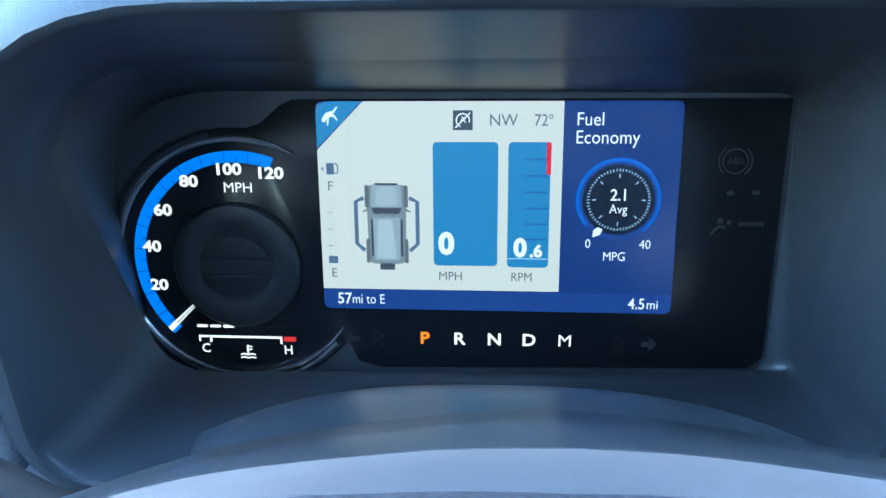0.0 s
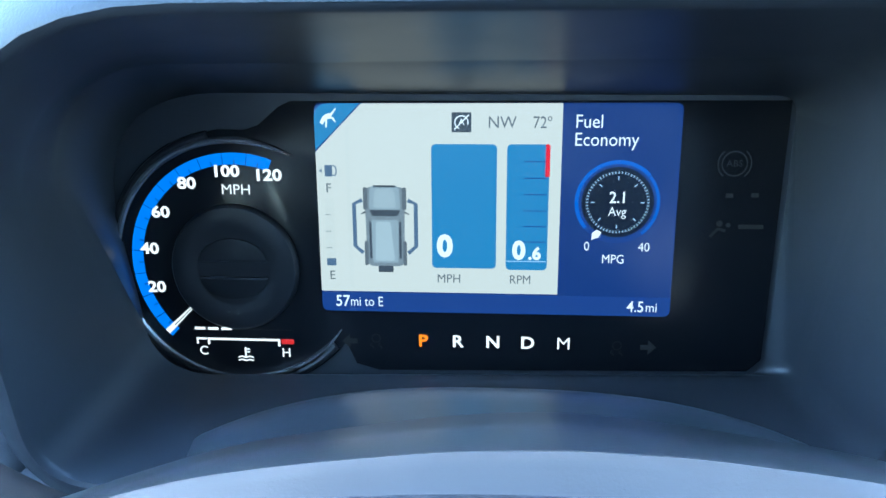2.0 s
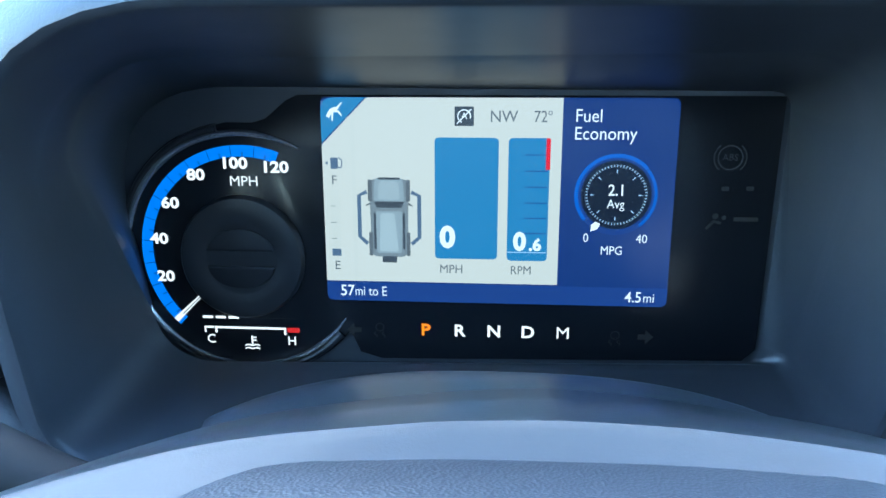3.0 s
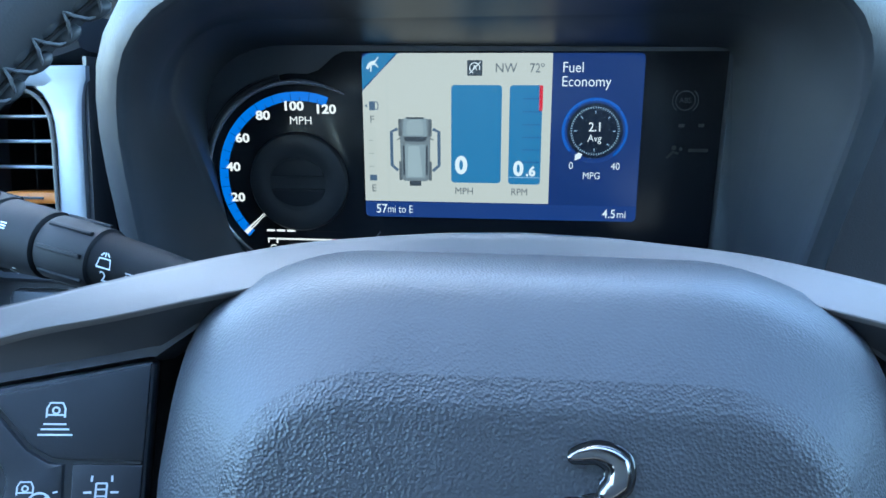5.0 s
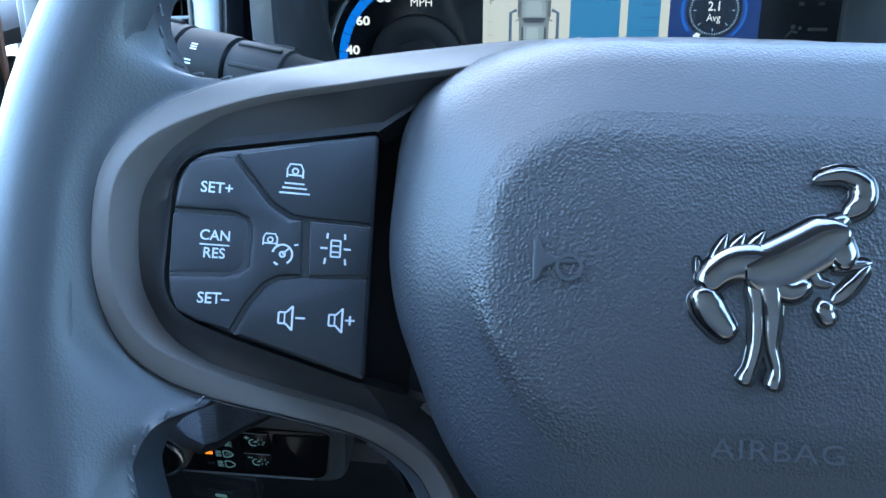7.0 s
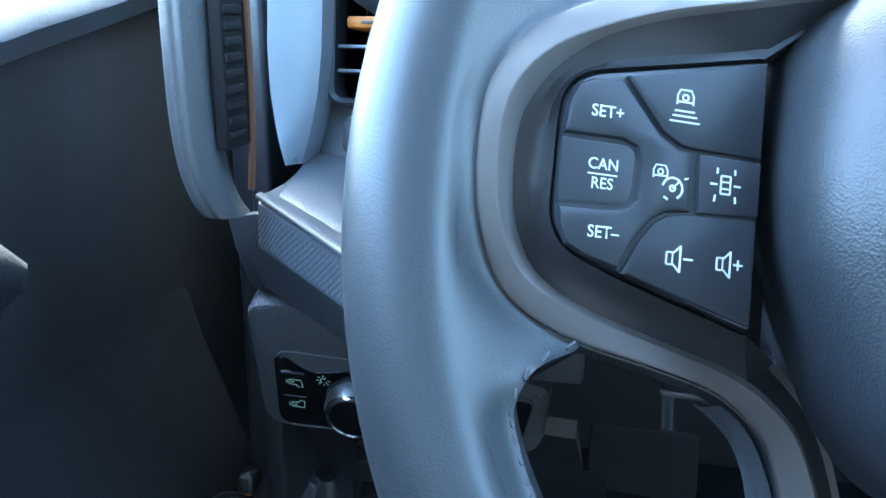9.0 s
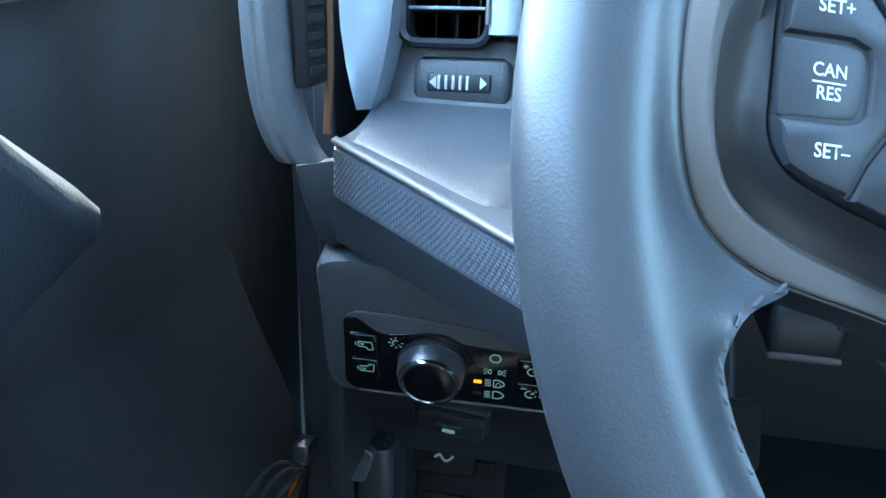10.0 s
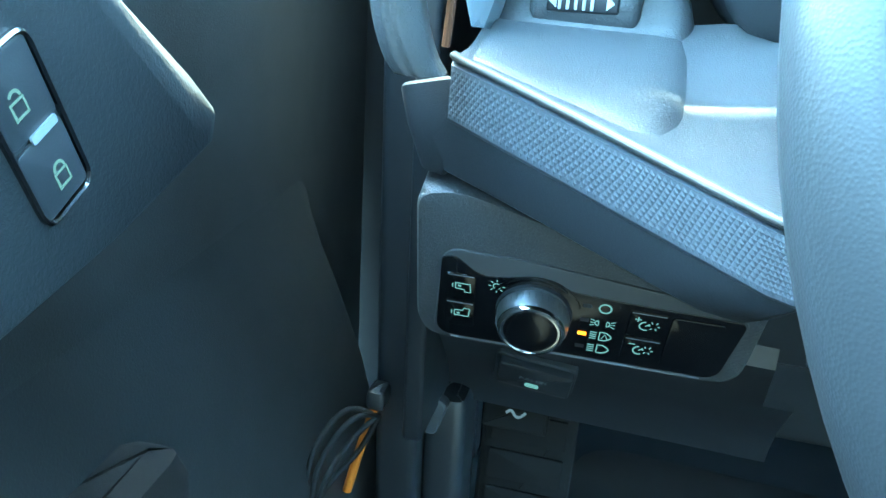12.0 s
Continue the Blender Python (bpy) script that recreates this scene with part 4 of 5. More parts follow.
bm = tube([(0, -1.5, -0.4), (0, -0.8, 0.35), (0, 0.8, 0.35), (0, 1.5, -0.4)], 0.4, 6)
bm.transform(Matrix.Scale(0.001, 4))
edge_stitch = bpy.data.meshes.new("edge_stitch")
bm.to_mesh(edge_stitch)
bm.free()
edge_stitch.materials.append(THREAD)
for edge in (((-150, 64, -17), (-149.4, 54, -19), (-143, 46.5, -21), (-130, 45, -23)), FREE_EDGE[1:]):
    pts = smooth_path(edge, 4)
    for i in range(1, len(pts) - 1, 2):
        t = pts[i + 1] - pts[i - 1]
        side = Vector((-t.y, t.x, 0)).normalized() * (0.9 if edge[0][1] < 0 else -0.9)
        shared("edge_stitch", edge_stitch, wheel, Matrix.Translation((pts[i] - side + Vector((0, 0, -0.5))) * 0.001) @ pose(0, 0, 0, 0, 0, math.degrees(math.atan2(t.y, t.x)) - 70))

# button pads
def v2(*pts):
    return [Vector(p) for p in pts]


PAD_WELL = rpoly([(-27, 25, 9), (-27.6, -15, 9), (-10, -22, 4), (25, -33, 2), (25, 36, 2)], 4, 6)
pad = part("left_pad", plate(PAD_WELL, -20, -12, 2), RUBBER, wheel, "black left button panel", m=PADM)
part("pad_body", plate(PAD_OUT, -12, -1.55, 1.8), BLACK, pad)
# added near-black plate that stands in for shade in the open gap
part("gap_shade_plate", plate(rect(22, -46, 41, 52, 2), -26, -22, 0.6), RUBBER, pad, "black plate standing in for the shade in the gap beside the airbag cover")
dist_curve = [(-11.2, 24.8), (-7.1, 20.0), (-1.4, 13.4), (3.5, 10.6), (8, 10.2), (23.8, 10.0)]
vol_curve = [(-9.0, -20.2), (-5.5, -13.0), (-1.9, -8.0), (1.3, -6.0), (6, -5.2), (23.8, -4.6)]
cruise = [(-11.9, 24.0), (-8.0, 19.4), (-2.2, 12.8), (3.0, 9.6), (6.2, 9.2), (6.8, -4.6), (1.0, -5.2), (-2.6, -7.4), (-6.4, -12.6), (-9.8, -19.4), (-18, -17.2), (-22.6, -15), (-24.6, -11), (-25, -6.5),
          (-12.0, -6.0), (-9.0, -5.2), (-6.6, -3.4), (-6.2, 6.0), (-7.4, 8.8), (-11, 10.2), (-25, 10.0), (-24.6, 17), (-22.6, 21.6), (-19, 23.4)]
cr_key = part("cruise_key", plate(v2(*cruise), -2.5, 0.0, 1.5), PAD, pad, "black rocker with white print")
can_key = part("cancel_key", plate(rpoly([(-25.4, 9.2, 1), (-25.2, -5.9, 1), (-8.0, -5.0, 3.6), (-7.0, 9.2, 3.6)], 2, 5), -3.5, -1.3, 0.6), PAD, pad)
gap_key = part("gap_key", plate(v2(*dist_curve, (23.8, 33.4), (-9.5, 25.2)), -2.5, -0.3, 0.7), PAD, pad)
lane_key = part("lane_key", plate(v2((8.0, 9.2), (23.8, 9.0), (23.8, -3.8), (8.6, -4.6)), -2.5, -0.2, 0.6), PAD, pad)
vol_key = part("volume_key", plate(v2(*vol_curve, (23.8, -29.6), (-7.4, -20.6)), -2.8, -0.9, 0.7), PAD, pad)
words("key_word", "SET+", -15.4, 15.6, 2.65, PRINT, cr_key, 0.05, wide=0.95, bold=0.012)
words("key_word", "SET\u2013", -14.3, -11.8, 2.65, PRINT, cr_key, 0.05, wide=0.95, bold=0.012)
words("key_word", "CAN", -15.0, 3.8, 2.5, PRINT, can_key, -1.25, wide=0.95, bold=0.012)
words("key_word", "RES", -15.0, -0.6, 2.5, PRINT, can_key, -1.25, wide=0.95, bold=0.012)
part("word_line", flat(rect(-18.6, 1.4, -11.4, 1.75, 0.1, 1), -1.3, -1.2), PRINT, can_key)


def add_strokes(bm, z, *lines):
    for pts, w in lines:
        flat(stroke(pts, w), z, z + 0.1, bm)
    return bm


def car_front(bm, x, y, k, z):
    """Outline of a car seen from the front."""
    add_strokes(bm, z, ([(x - 1.9 * k, y - 1.4 * k), (x - 1.9 * k, y + 0.4 * k)], 0.4 * k), ([(x + 1.9 * k, y - 1.4 * k), (x + 1.9 * k, y + 0.4 * k)], 0.4 * k),
                ([(x - 2.0 * k, y + 0.4 * k), (x - 1.3 * k, y + 1.9 * k), (x + 1.3 * k, y + 1.9 * k), (x + 2.0 * k, y + 0.4 * k)], 0.4 * k), ([(x - 2.0 * k, y - 0.8 * k), (x + 2.0 * k, y - 0.8 * k)], 0.4 * k))
    flat(band(x, y + 0.2 * k, 0.5 * k, 0.9 * k, 0, 359, 12), z, z + 0.1, bm)
    return bm


bm = car_front(bmesh.new(), 3.4, 21.6, 1.05, -0.3)
add_strokes(bm, -0.3, ([(0.9, 18.6), (5.9, 18.6)], 0.42), ([(0.4, 17.4), (6.6, 17.4)], 0.42), ([(-0.2, 16.1), (7.4, 16.1)], 0.42))
part("gap_symbol", bm, PRINT, gap_key)
bm = car_front(bmesh.new(), -1.6, 3.6, 0.9, 0.0)
flat(band(1.6, 0.3, 2.2, 2.7, -60, 170, 18), 0, 0.1, bm)
flat(band(1.6, 0.3, 0.4, 0.9, 0, 359, 10), 0, 0.1, bm)
add_strokes(bm, 0, ([(1.6, 0.3), (3.1, 1.9)], 0.4), ([(-0.4, -1.8), (0.6, -2.4)], 0.5), ([(4.4, 2.8), (5.4, 3.0)], 0.4))
part("speed_symbol", bm, PRINT, cr_key)
bm = add_strokes(bmesh.new(), -0.2, ([(13.7, 0.6), (13.7, 4.8)], 0.45), ([(16.1, 0.6), (16.1, 4.8)], 0.45), ([(13.7, 4.8), (16.1, 4.8)], 0.45), ([(13.7, 0.6), (16.1, 0.6)], 0.45), ([(13.7, 3.4), (16.1, 3.4)], 0.4), ([(13.7, 1.8), (16.1, 1.8)], 0.4),
                 ([(12.6, 5.2), (12.7, 6.6)], 0.5), ([(17.2, 5.2), (17.1, 6.6)], 0.5), ([(12.2, -1.4), (12.4, 0.2)], 0.5), ([(17.6, -1.4), (17.4, 0.2)], 0.5), ([(11.0, 2.7), (12.8, 2.7)], 0.5), ([(17.0, 2.7), (18.8, 2.7)], 0.5))
part("lane_symbol", bm, PRINT, lane_key)
for x, plus in ((4.2, False), (16.8, True)):
    bm = add_strokes(bmesh.new(), -0.9, ([(x - 2.4, -14.2), (x - 2.4, -17.0)], 0.45), ([(x - 2.4, -14.2), (x - 0.6, -14.2), (x + 1.0, -12.6)], 0.45), ([(x - 2.4, -17.0), (x - 0.6, -17.0), (x + 1.0, -18.6)], 0.45), ([(x + 1.0, -12.5), (x + 1.0, -18.7)], 0.5), ([(x - 0.9, -14.2), (x - 0.9, -17.0)], 0.35), ([(x + 1.8, -15.5), (x + 4.2, -15.5)], 0.5))
    if plus:
        add_strokes(bm, -0.9, ([(x + 3.0, -14.3), (x + 3.0, -16.7)], 0.5))
    part("volume_symbol", bm, PRINT, vol_key)
rpad = part("right_pad", plate([Vector((-p.x, p.y)) for p in PAD_WELL], -20, -12, 2), RUBBER, wheel, "black right button panel", m=pose(0.115, 0, -0.021, 0, -math.degrees(AL), 0))
part("right_keys", plate([Vector((-p.x, p.y)) for p in PAD_OUT], -12, -0.5, 1.0), PAD, rpad)

# airbag cover
def hub_ring(half, z, r):
    """half: five corners from the top round to the bottom on one side."""
    pts = [(-x, y) for x, y in half][::1] + [(x, y) for x, y in half[::-1]]
    return at_z(rpoly([(x, y, r) for x, y in pts], r, 7), z)


bm = bmesh.new()
HUB_SIDE = [
    ([(58, 67), (86, 50), (88, -5), (67, -52), (46, -75)], -68, 18),
    ([(57, 66), (86, 49), (88, -5), (67, -52), (46, -75)], -50, 18),
    ([(54, 63), (84, 46), (87, -5), (67, -51), (45, -74)], -34, 18),
    ([(49, 58.5), (79.5, 41.5), (84.5, -5), (65, -49), (44, -71)], -21.5, 17),
    ([(43, 54), (74, 36.5), (81, -5), (62.5, -47), (42.5, -67)], -14, 16),
]
HUB_TOP = [
    ([(41, 48.5), (70, 33), (76.5, -4), (59, -43.5), (41, -61)], -10.3, 15),
    ([(40, 42), (66, 29), (71.5, -4), (55, -39), (40, -53)], -6.6, 13),
    ([(44, 34.5), (62.5, 23), (66.5, -8), (53, -33), (41, -43)], -2.9, 11),
    ([(47, 29.5), (60.5, 18.5), (62.5, -14), (52, -29), (42, -35)], -0.7, 9),
    ([(48, 27), (59.2, 16), (60.5, -17), (51, -27), (42, -31.5)], -0.05, 7),
]
HUB = HUB_SIDE + HUB_TOP
loft(bm, [hub_ring([(x + 2.4 * min(1, -z / 14), y) for x, y in half], z, r) for half, z, r in HUB if z < -2.8])
cover = part("airbag_cover", bm, AIRBAG_SKIN, wheel, "blue-grey grained airbag cover with a flat centre", angle=60)
# centre faces the dark cabin; that shade is in its base colour
bm = bmesh.new()
loft(bm, [hub_ring([(x + 2.4 * min(1, -z / 14), y) for x, y in half], z - 0.02, r) for half, z, r in HUB if z > -3.0] + [hub_ring([(x * f, -1.5 + (y + 1.5) * f) for x, y in ((46, 24), (56.5, 14), (57.5, -15), (49, -24), (40, -28.5))], 0.1 + 1.8 * (1 - f * f), 6 * f) for f in (1.0, 0.85, 0.7, 0.55, 0.4, 0.25, 0.1)], cap1=True)
part("centre_panel", bm, AIRBAG_SHADED, cover, "coarse-grained centre of the cover, its shade put into a darker base", angle=60)
for s in (-1, 1):
    bm = plate(v2((s * 51.4, 4.2), (s * 50.2, 4.2), (s * 49.0, 1.6), (s * 46.6, 0.7), (s * 40.4, 0.6), (s * 40.4, -0.6), (s * 46.6, -0.8), (s * 49.0, -1.8), (s * 50.2, -4.6), (s * 51.4, -4.6)), 0.2, 1.3, 0.3)
    bm = flat(band(s * 43.6, -1.4, 2.2, 3.0, 0, 359, 20), 0.3, 1.5, bm)
    part("horn_mark", bm, EMBOSS, cover, "embossed horn mark")
words("airbag_word", "AIRBAG", 0.8, -38.0, 4.0, EMBOSS, cover, -0.1, wide=1.25, bold=-0.005, spacing=1.1, label="embossed word AIRBAG")

# plain chrome badge of tapered bars on the panel
def bead(points, widths, height, z=1.5):
    """A tapered half-round bar along a path."""
    pts = smooth_path(points, 6)
    n = len(pts)
    rows = []
    for i, p in enumerate(pts):
        t = (pts[min(i + 1, n - 1)] - pts[max(i - 1, 0)]).normalized()
        side = Vector((-t.y, t.x))
        f = i / (n - 1) * (len(widths) - 1)
        k = min(int(f), len(widths) - 2)
        w = (widths[k] + (widths[k + 1] - widths[k]) * (f - k)) / 2
        w *= (0.3, 0.72, 0.93)[min(i, n - 1 - i)] if min(i, n - 1 - i) < 3 else 1.0
        rows.append([(p.x + side.x * w * math.cos(a), p.y + side.y * w * math.cos(a), z + height * 1.45 * min(1, w / 2.2) * math.sin(a) ** 0.7) for a in np.linspace(0.0, math.pi, 9)])
    return loft(bmesh.new(), rows, closed=False, cap0=True, cap1=True)


TORSO = (
    ([(-8, 0.5), (-3, 1.2), (2.5, 4.2), (8, 7.6), (11.8, 9.8)], (5.5, 10.6, 10, 9.6, 5), 1.7),
    ([(11.2, 12.2), (14.6, 15.2), (14.6, 18.8), (11.4, 20.5), (8, 20.1), (5.4, 19.3)], (2.2, 4.4, 4.4, 3.2, 2.4, 0.8), 1.3),
    ([(6.8, 8.6), (12.4, 12.6)], (5, 2.4), 1.2),
    ([(-2.6, 2.2), (-8.5, 2.4), (-12.6, 0.2), (-15.2, -3.4)], (8.6, 7.2, 6, 4.6), 1.5),
    ([(-15.8, -2.4), (-14.2, -6.5), (-11.8, -9.8), (-9.2, -12.4)], (4.4, 6.4, 5.4, 3.4), 1.4),
)
MANE = (
    ([(-16, -0.6), (-16.5, 3.8)], (1.8, 0.6), 0.9),
    ([(-13.4, 1.4), (-10.6, 8.2)], (3.6, 0.5), 1),
    ([(-10, 3.8), (-7.2, 8.4)], (3.6, 0.5), 1),
    ([(-6.8, 4.2), (-3.4, 9)], (3.6, 0.5), 1),
)
HIND = (
    ([(8.4, 7.6), (10.6, 4.2), (9.2, 1.8)], (8, 6.4, 2.2), 1.5),
    ([(8.6, 3.2), (12, 2.8), (16.6, 3.5)], (4.4, 2.8, 1), 1.3),
    ([(16.2, 3.2), (12.6, -1.2), (9, -4.6)], (1.4, 2.8, 2.2), 1.2),
    ([(8.6, -4.2), (7.6, -6.2), (9.2, -9)], (2.8, 3.8, 3), 1.2),
    ([(5.2, 1.6), (6.6, -0.6), (9.8, -1)], (2.8, 2, 0.8), 1.1),
    ([(-2, -1.5), (1.5, -2.8), (5, -0.4)], (5, 4.6, 3.4), 1.4),
)
FORE = (
    ([(-3.4, 0.8), (-2.2, -7), (-2.2, -13.4), (-1.2, -18.2), (-2.2, -22)], (6.4, 3.8, 2.4, 2, 3.4), 1.5),
    ([(-5.6, -0.6), (-4.9, -7.4), (-5, -13.4), (-6, -17.8), (-7.6, -21.2)], (4.4, 2.8, 2.2, 1.9, 3.2), 1.3),
)
BARS = TORSO + MANE + HIND + FORE
badge = part("badge", bead(*BARS[0]), DARK_CHROME, wheel, "polished dark chrome badge of tapered bars", m=pose(0.0008, -0.0016, 0) @ Matrix.Scale(1.08, 4))
for bar in BARS[1:]:
    part("badge_bar", bead(*bar), DARK_CHROME, badge)
for bar in BARS:
    part("badge_edge", bead(bar[0], [w + 1.5 for w in bar[1]], 0.28), GLOSS, badge, "black edge of the badge")

# ---------------------------------------------------------------- vent, handle
vent = thing("air_vent", "rectangular black air vent in a silver surround", "air vent", VENT_AT)
def silver_ring(grow):
    pts = rpoly([(-226, -52, 8), (-187, -52, 8), (-186, 33, 16), (-226, 33, 16)], 8, 6)
    return inset(pts, -grow)


def leg_y(x):
    return -112 - 22 * min(1.3, max(0, (-185 - x) / 50))


part("silver_surround_right", loft(bmesh.new(), [[(-187 - q, -104, z), (-186.4 - q, -112.5, z), (-184.5 - q, -114, z), (-175 + q * 0.2, -114.6, z), (-173.2 + q * 0.2, -113.6, z), (-172.8 + q * 0.2, -100, z)] for z, q in ((-48, 0), (-44, 0), (-20, 0), (8, 0), (18, 0.6), (25, 2.4), (30, 5.5), (34, 10.5), (36, 16), (42, 16))], closed=False, cap0=True), SILVER, vent, "silver painted surround")
part("surround_flank", loft(bmesh.new(), [[(-173, -104, z), (-172.6, -111.5, z), (-170.5, -112, z), (-169.4, -110, z), (-169, -98, z)] for z in (-44, -40, 0, 30, 46)], closed=False, cap0=True), BLACK, vent)
part("silver_surround_top", loft(bmesh.new(), [[(x, -100, 33), (x, leg_y(x), 33.6), (x, leg_y(x) - 1, 36), (x, leg_y(x), 41), (x, -80, 43)] for x in (-246, -236, -222, -205, -190, -178, -173)], closed=False), SILVER, vent)
part("silver_surround_left", loft(bmesh.new(), [[(-224 - q, -100, z), (-224.5 - q, -121, z), (-227 - q, -124, z), (-236 + 0.2 * q, -133, z), (-243 + q, -136, z), (-243 + q, -110, z)] for z, q in ((46, 0), (0, 0), (-30, 0), (-48, 1.5), (-62, 4), (-72, 6.5), (-80, 9))], closed=False, cap1=True), SILVER, vent)
part("vent_brow", loft(bmesh.new(), [[(x, -52, b), (x, -108, b), (x, -113, b + 1), (x, -115, b + 4), (x, -113, 60), (x, -104, 64), (x, -52, 66)] for x, b in ((-262, 40.4), (-236, 40.6), (-214, 41.4), (-196, 43.2), (-182, 45.6), (-172, 48.5))], closed=False, cap0=True, cap1=True), BINNACLE, vent, "dark overhang above the vent")
part("throat", loft(bmesh.new(), [[(p.x, -104, p.y) for p in silver_ring(1)], [(p.x, -60, p.y) for p in silver_ring(-3)]], cap1=True), RUBBER, vent)
for x in (-216, -206, -196):
    part("vane", box(x - 0.6, -88, -50, x + 0.6, -66, 30, 0.4), BLACK, vent)
part("inner_frame", loft(bmesh.new(), [[(p.x, y, p.y) for p in silver_ring(g)] for y, g in ((-100, 2), (-109, 1.2), (-110, -0.4), (-108, -2.4), (-96, -3))]), BLACK, vent)
for z in (21, 10, -1.5, -26, -37):
    slat = part("slat", box(-225, -104, z - 0.9, -187, -84, z + 0.9, 0.6), BLACK, vent)
    part("slat_edge", box(-224.6, -104.8, z - 0.7, -187.4, -103.8, z + 0.7, 0.35), SILVER, slat, "grey front edge")
part("opening_bead", tube(smooth_path([(-186.6, -113.6, -44), (-186.8, -113.8, -10), (-187.2, -113.8, 14), (-189.6, -114, 24), (-195, -115.5, 30.5), (-204, -119, 33), (-222, -126, 33.4)], 5), 0.9, 8), BEAD, vent, "warm grey bead round the opening")
tab = part("direction_tab", box(-219, -106, -18, -192, -84, -12.6, 1.2), ORANGE, vent, "orange direction tab")
part("tab_slot", box(-212, -106.4, -15.9, -199, -105.8, -14.7, 0.2), BLACK, tab)
pod = thing("vent_pod", "grey grained vent pod with a ribbed thumb wheel", "vent pod", VENT_AT)
bm = bmesh.new()
loft(bm, [[(p.x, p.y, z) for p in rpoly([(x0, -84, 4), (x0, y0, r), (x1, y1, r), (x1, -84, 4)], 8, 6)] for z, x0, x1, y0, y1, r in
          ((-50, -234, -174, -104, -101, 8), (-58, -235, -168, -105, -102, 9), (-64, -235, -160, -106, -103, 10), (-74, -236, -157, -107, -104, 12), (-79, -237, -156.5, -109, -108, 14), (-88, -240, -157, -116, -124, 18), (-97, -243, -159, -124, -142, 22), (-106, -243, -162, -126, -156, 24))], closed=False)
part("body", bm, SHELF, pod)
part("slot_plate", box(-220, -107.8, -77, -177, -100, -57, 5), SHELF, pod, "smooth grey plate")
slide = part("wheel_slot", box(-213, -108.6, -71.6, -185, -102, -63.6, 1.2), BLACK, pod)
for i, x in enumerate((-209, -205.2, -201.4, -197.6, -193.8)):
    part("rib", box(x * 0.82 - 36.25 - 0.6, -109.4, -70.6, x * 0.82 - 36.25 + 0.6, -106, -64.6, 0.3), PRINT, slide)
for s in (-1, 1):
    part("arrow", flat(v2((-199.3 + s * 12.6, -67.6), (-199.3 + s * 9.6, -65.0), (-199.3 + s * 9.6, -70.2)), 108.4, 109.0), PRINT, slide, m=UPRIGHT)

handle = thing("grab_handle", "upright grab handle of grained grey plastic with a rubber inlay", "grab handle", HANDLE_AT)
hp = smooth_path([(-258, -152, 130), (-259, -153, 60), (-260, -153, 0), (-260, -153, -50), (-258, -152.5, -74), (-254.5, -151, -88), (-251, -149, -95)], 5)
bm = bmesh.new()
loft(bm, [[(p.x + dx, p.y + dy, p.z) for dx, dy in rpoly([(-8.6, 6), (-8.6, -8), (-2.6, -11.6), (-0.2, -10.6, 0.8), (2.2, -11.4), (8.6, -7), (8.4, 6)], 5, 4)] for p in hp], cap0=True, cap1=True)
part("grip", bm, SHELF, handle, angle=75)
part("rubber_inlay", box(-250.5, -157, -68, -244.6, -136, 76, 1.5), RUBBER, handle)
for i in range(22):
    part("rubber_rib", box(-245.6, -156, -64 + 6 * i, -243.6, -142, -60.6 + 6 * i, 0.6), RUBBER, handle)
part("colour_strip", tube(smooth_path([(-243.5, -138, 120), (-243.5, -138, 0), (-244, -137, -56), (-246.5, -136, -88)], 6), 1.6, 8), BROWN, handle, "copper-brown strip")

# ---------------------------------------------------------------- light switch panel
panel = thing("light_switch_panel", "black light switch panel with a silver-ringed rotary knob", "switch panel", SW)
part("bezel", plate(rpoly([(-54, -23.5, 10), (68, -23.5, 8), (72, 13, 4), (55, 20, 3), (-14, 27, 10), (-50, 28, 8)], 8, 6), -4, 0.6, 0.6), BEZEL, panel, "satin grey rim of the panel")
body = part("panel_face", plate(rpoly([(-52.5, -21, 8), (66.5, -21, 7), (71, 13, 4), (58, 13.6, 2), (22, 14.2, 3), (2, 15.4, 3), (-3.5, 19.2, 3), (-12, 20.6, 4), (-20.5, 18.4, 3), (-32, 16.2, 2), (-37, 18, 2), (-45, 25, 4), (-50.6, 23.6, 5)], 6, 5), 0, 1.0, 0.4), GLOSS, panel)
knob = part("rotary_knob", lathe([(17.6, 0.8), (17.2, 3.0), (16.0, 4.0)], 48), BLACK, panel, m=pose(-0.0115, 0.0005, 0) @ Matrix.Scale(0.9, 4))
part("knob_skirt", lathe([(16.6, 3.6), (16.3, 9.0), (15.2, 12.2)], 48), KNOB, knob)
part("knob_ring", lathe([(15.3, 11.8), (15.2, 12.8), (14.6, 13.7), (13.6, 14.0), (13.1, 13.4)], 48), CHROME, knob, "bright chrome ring")
part("knob_cap", lathe([(13.2, 12.6), (13.0, 13.2), (11, 13.7), (5, 13.9), (0.5, 13.9)], 48), GLOSS, knob, "gloss black knob face")
for a in range(0, 360, 10):
    part("grip_notch", box(15.6, -0.25, 5, 16.5, 0.25, 9.0, 0.1), KNOB, knob, m=pose(0, 0, 0, 0, 0, a))
part("knob_arch", flat(band(-11.5, 0.5, 18.6, 19.8, 20, 150, 24), 0.9, 1.5), GLOSS, body)
LIT = 6.4
for y in (9.7, 1.6, -6.4, -14.0):
    part("indicator", flat(rect(7.4, y - 0.9, 11.0, y + 0.9, 0.4, 2), 1.0, 1.3), AMBER_LED if abs(y + LIT) < 0.1 else BLACK, body, "lit amber indicator" if abs(y + LIT) < 0.1 else "")
sym = lambda name, bm: part(name, bm, TEAL, body, "pale teal symbol")
sym("off_symbol", flat(band(16.5, 9.3, 2.0, 2.7, 0, 359, 24), 1.0, 1.15))
bm = bmesh.new()
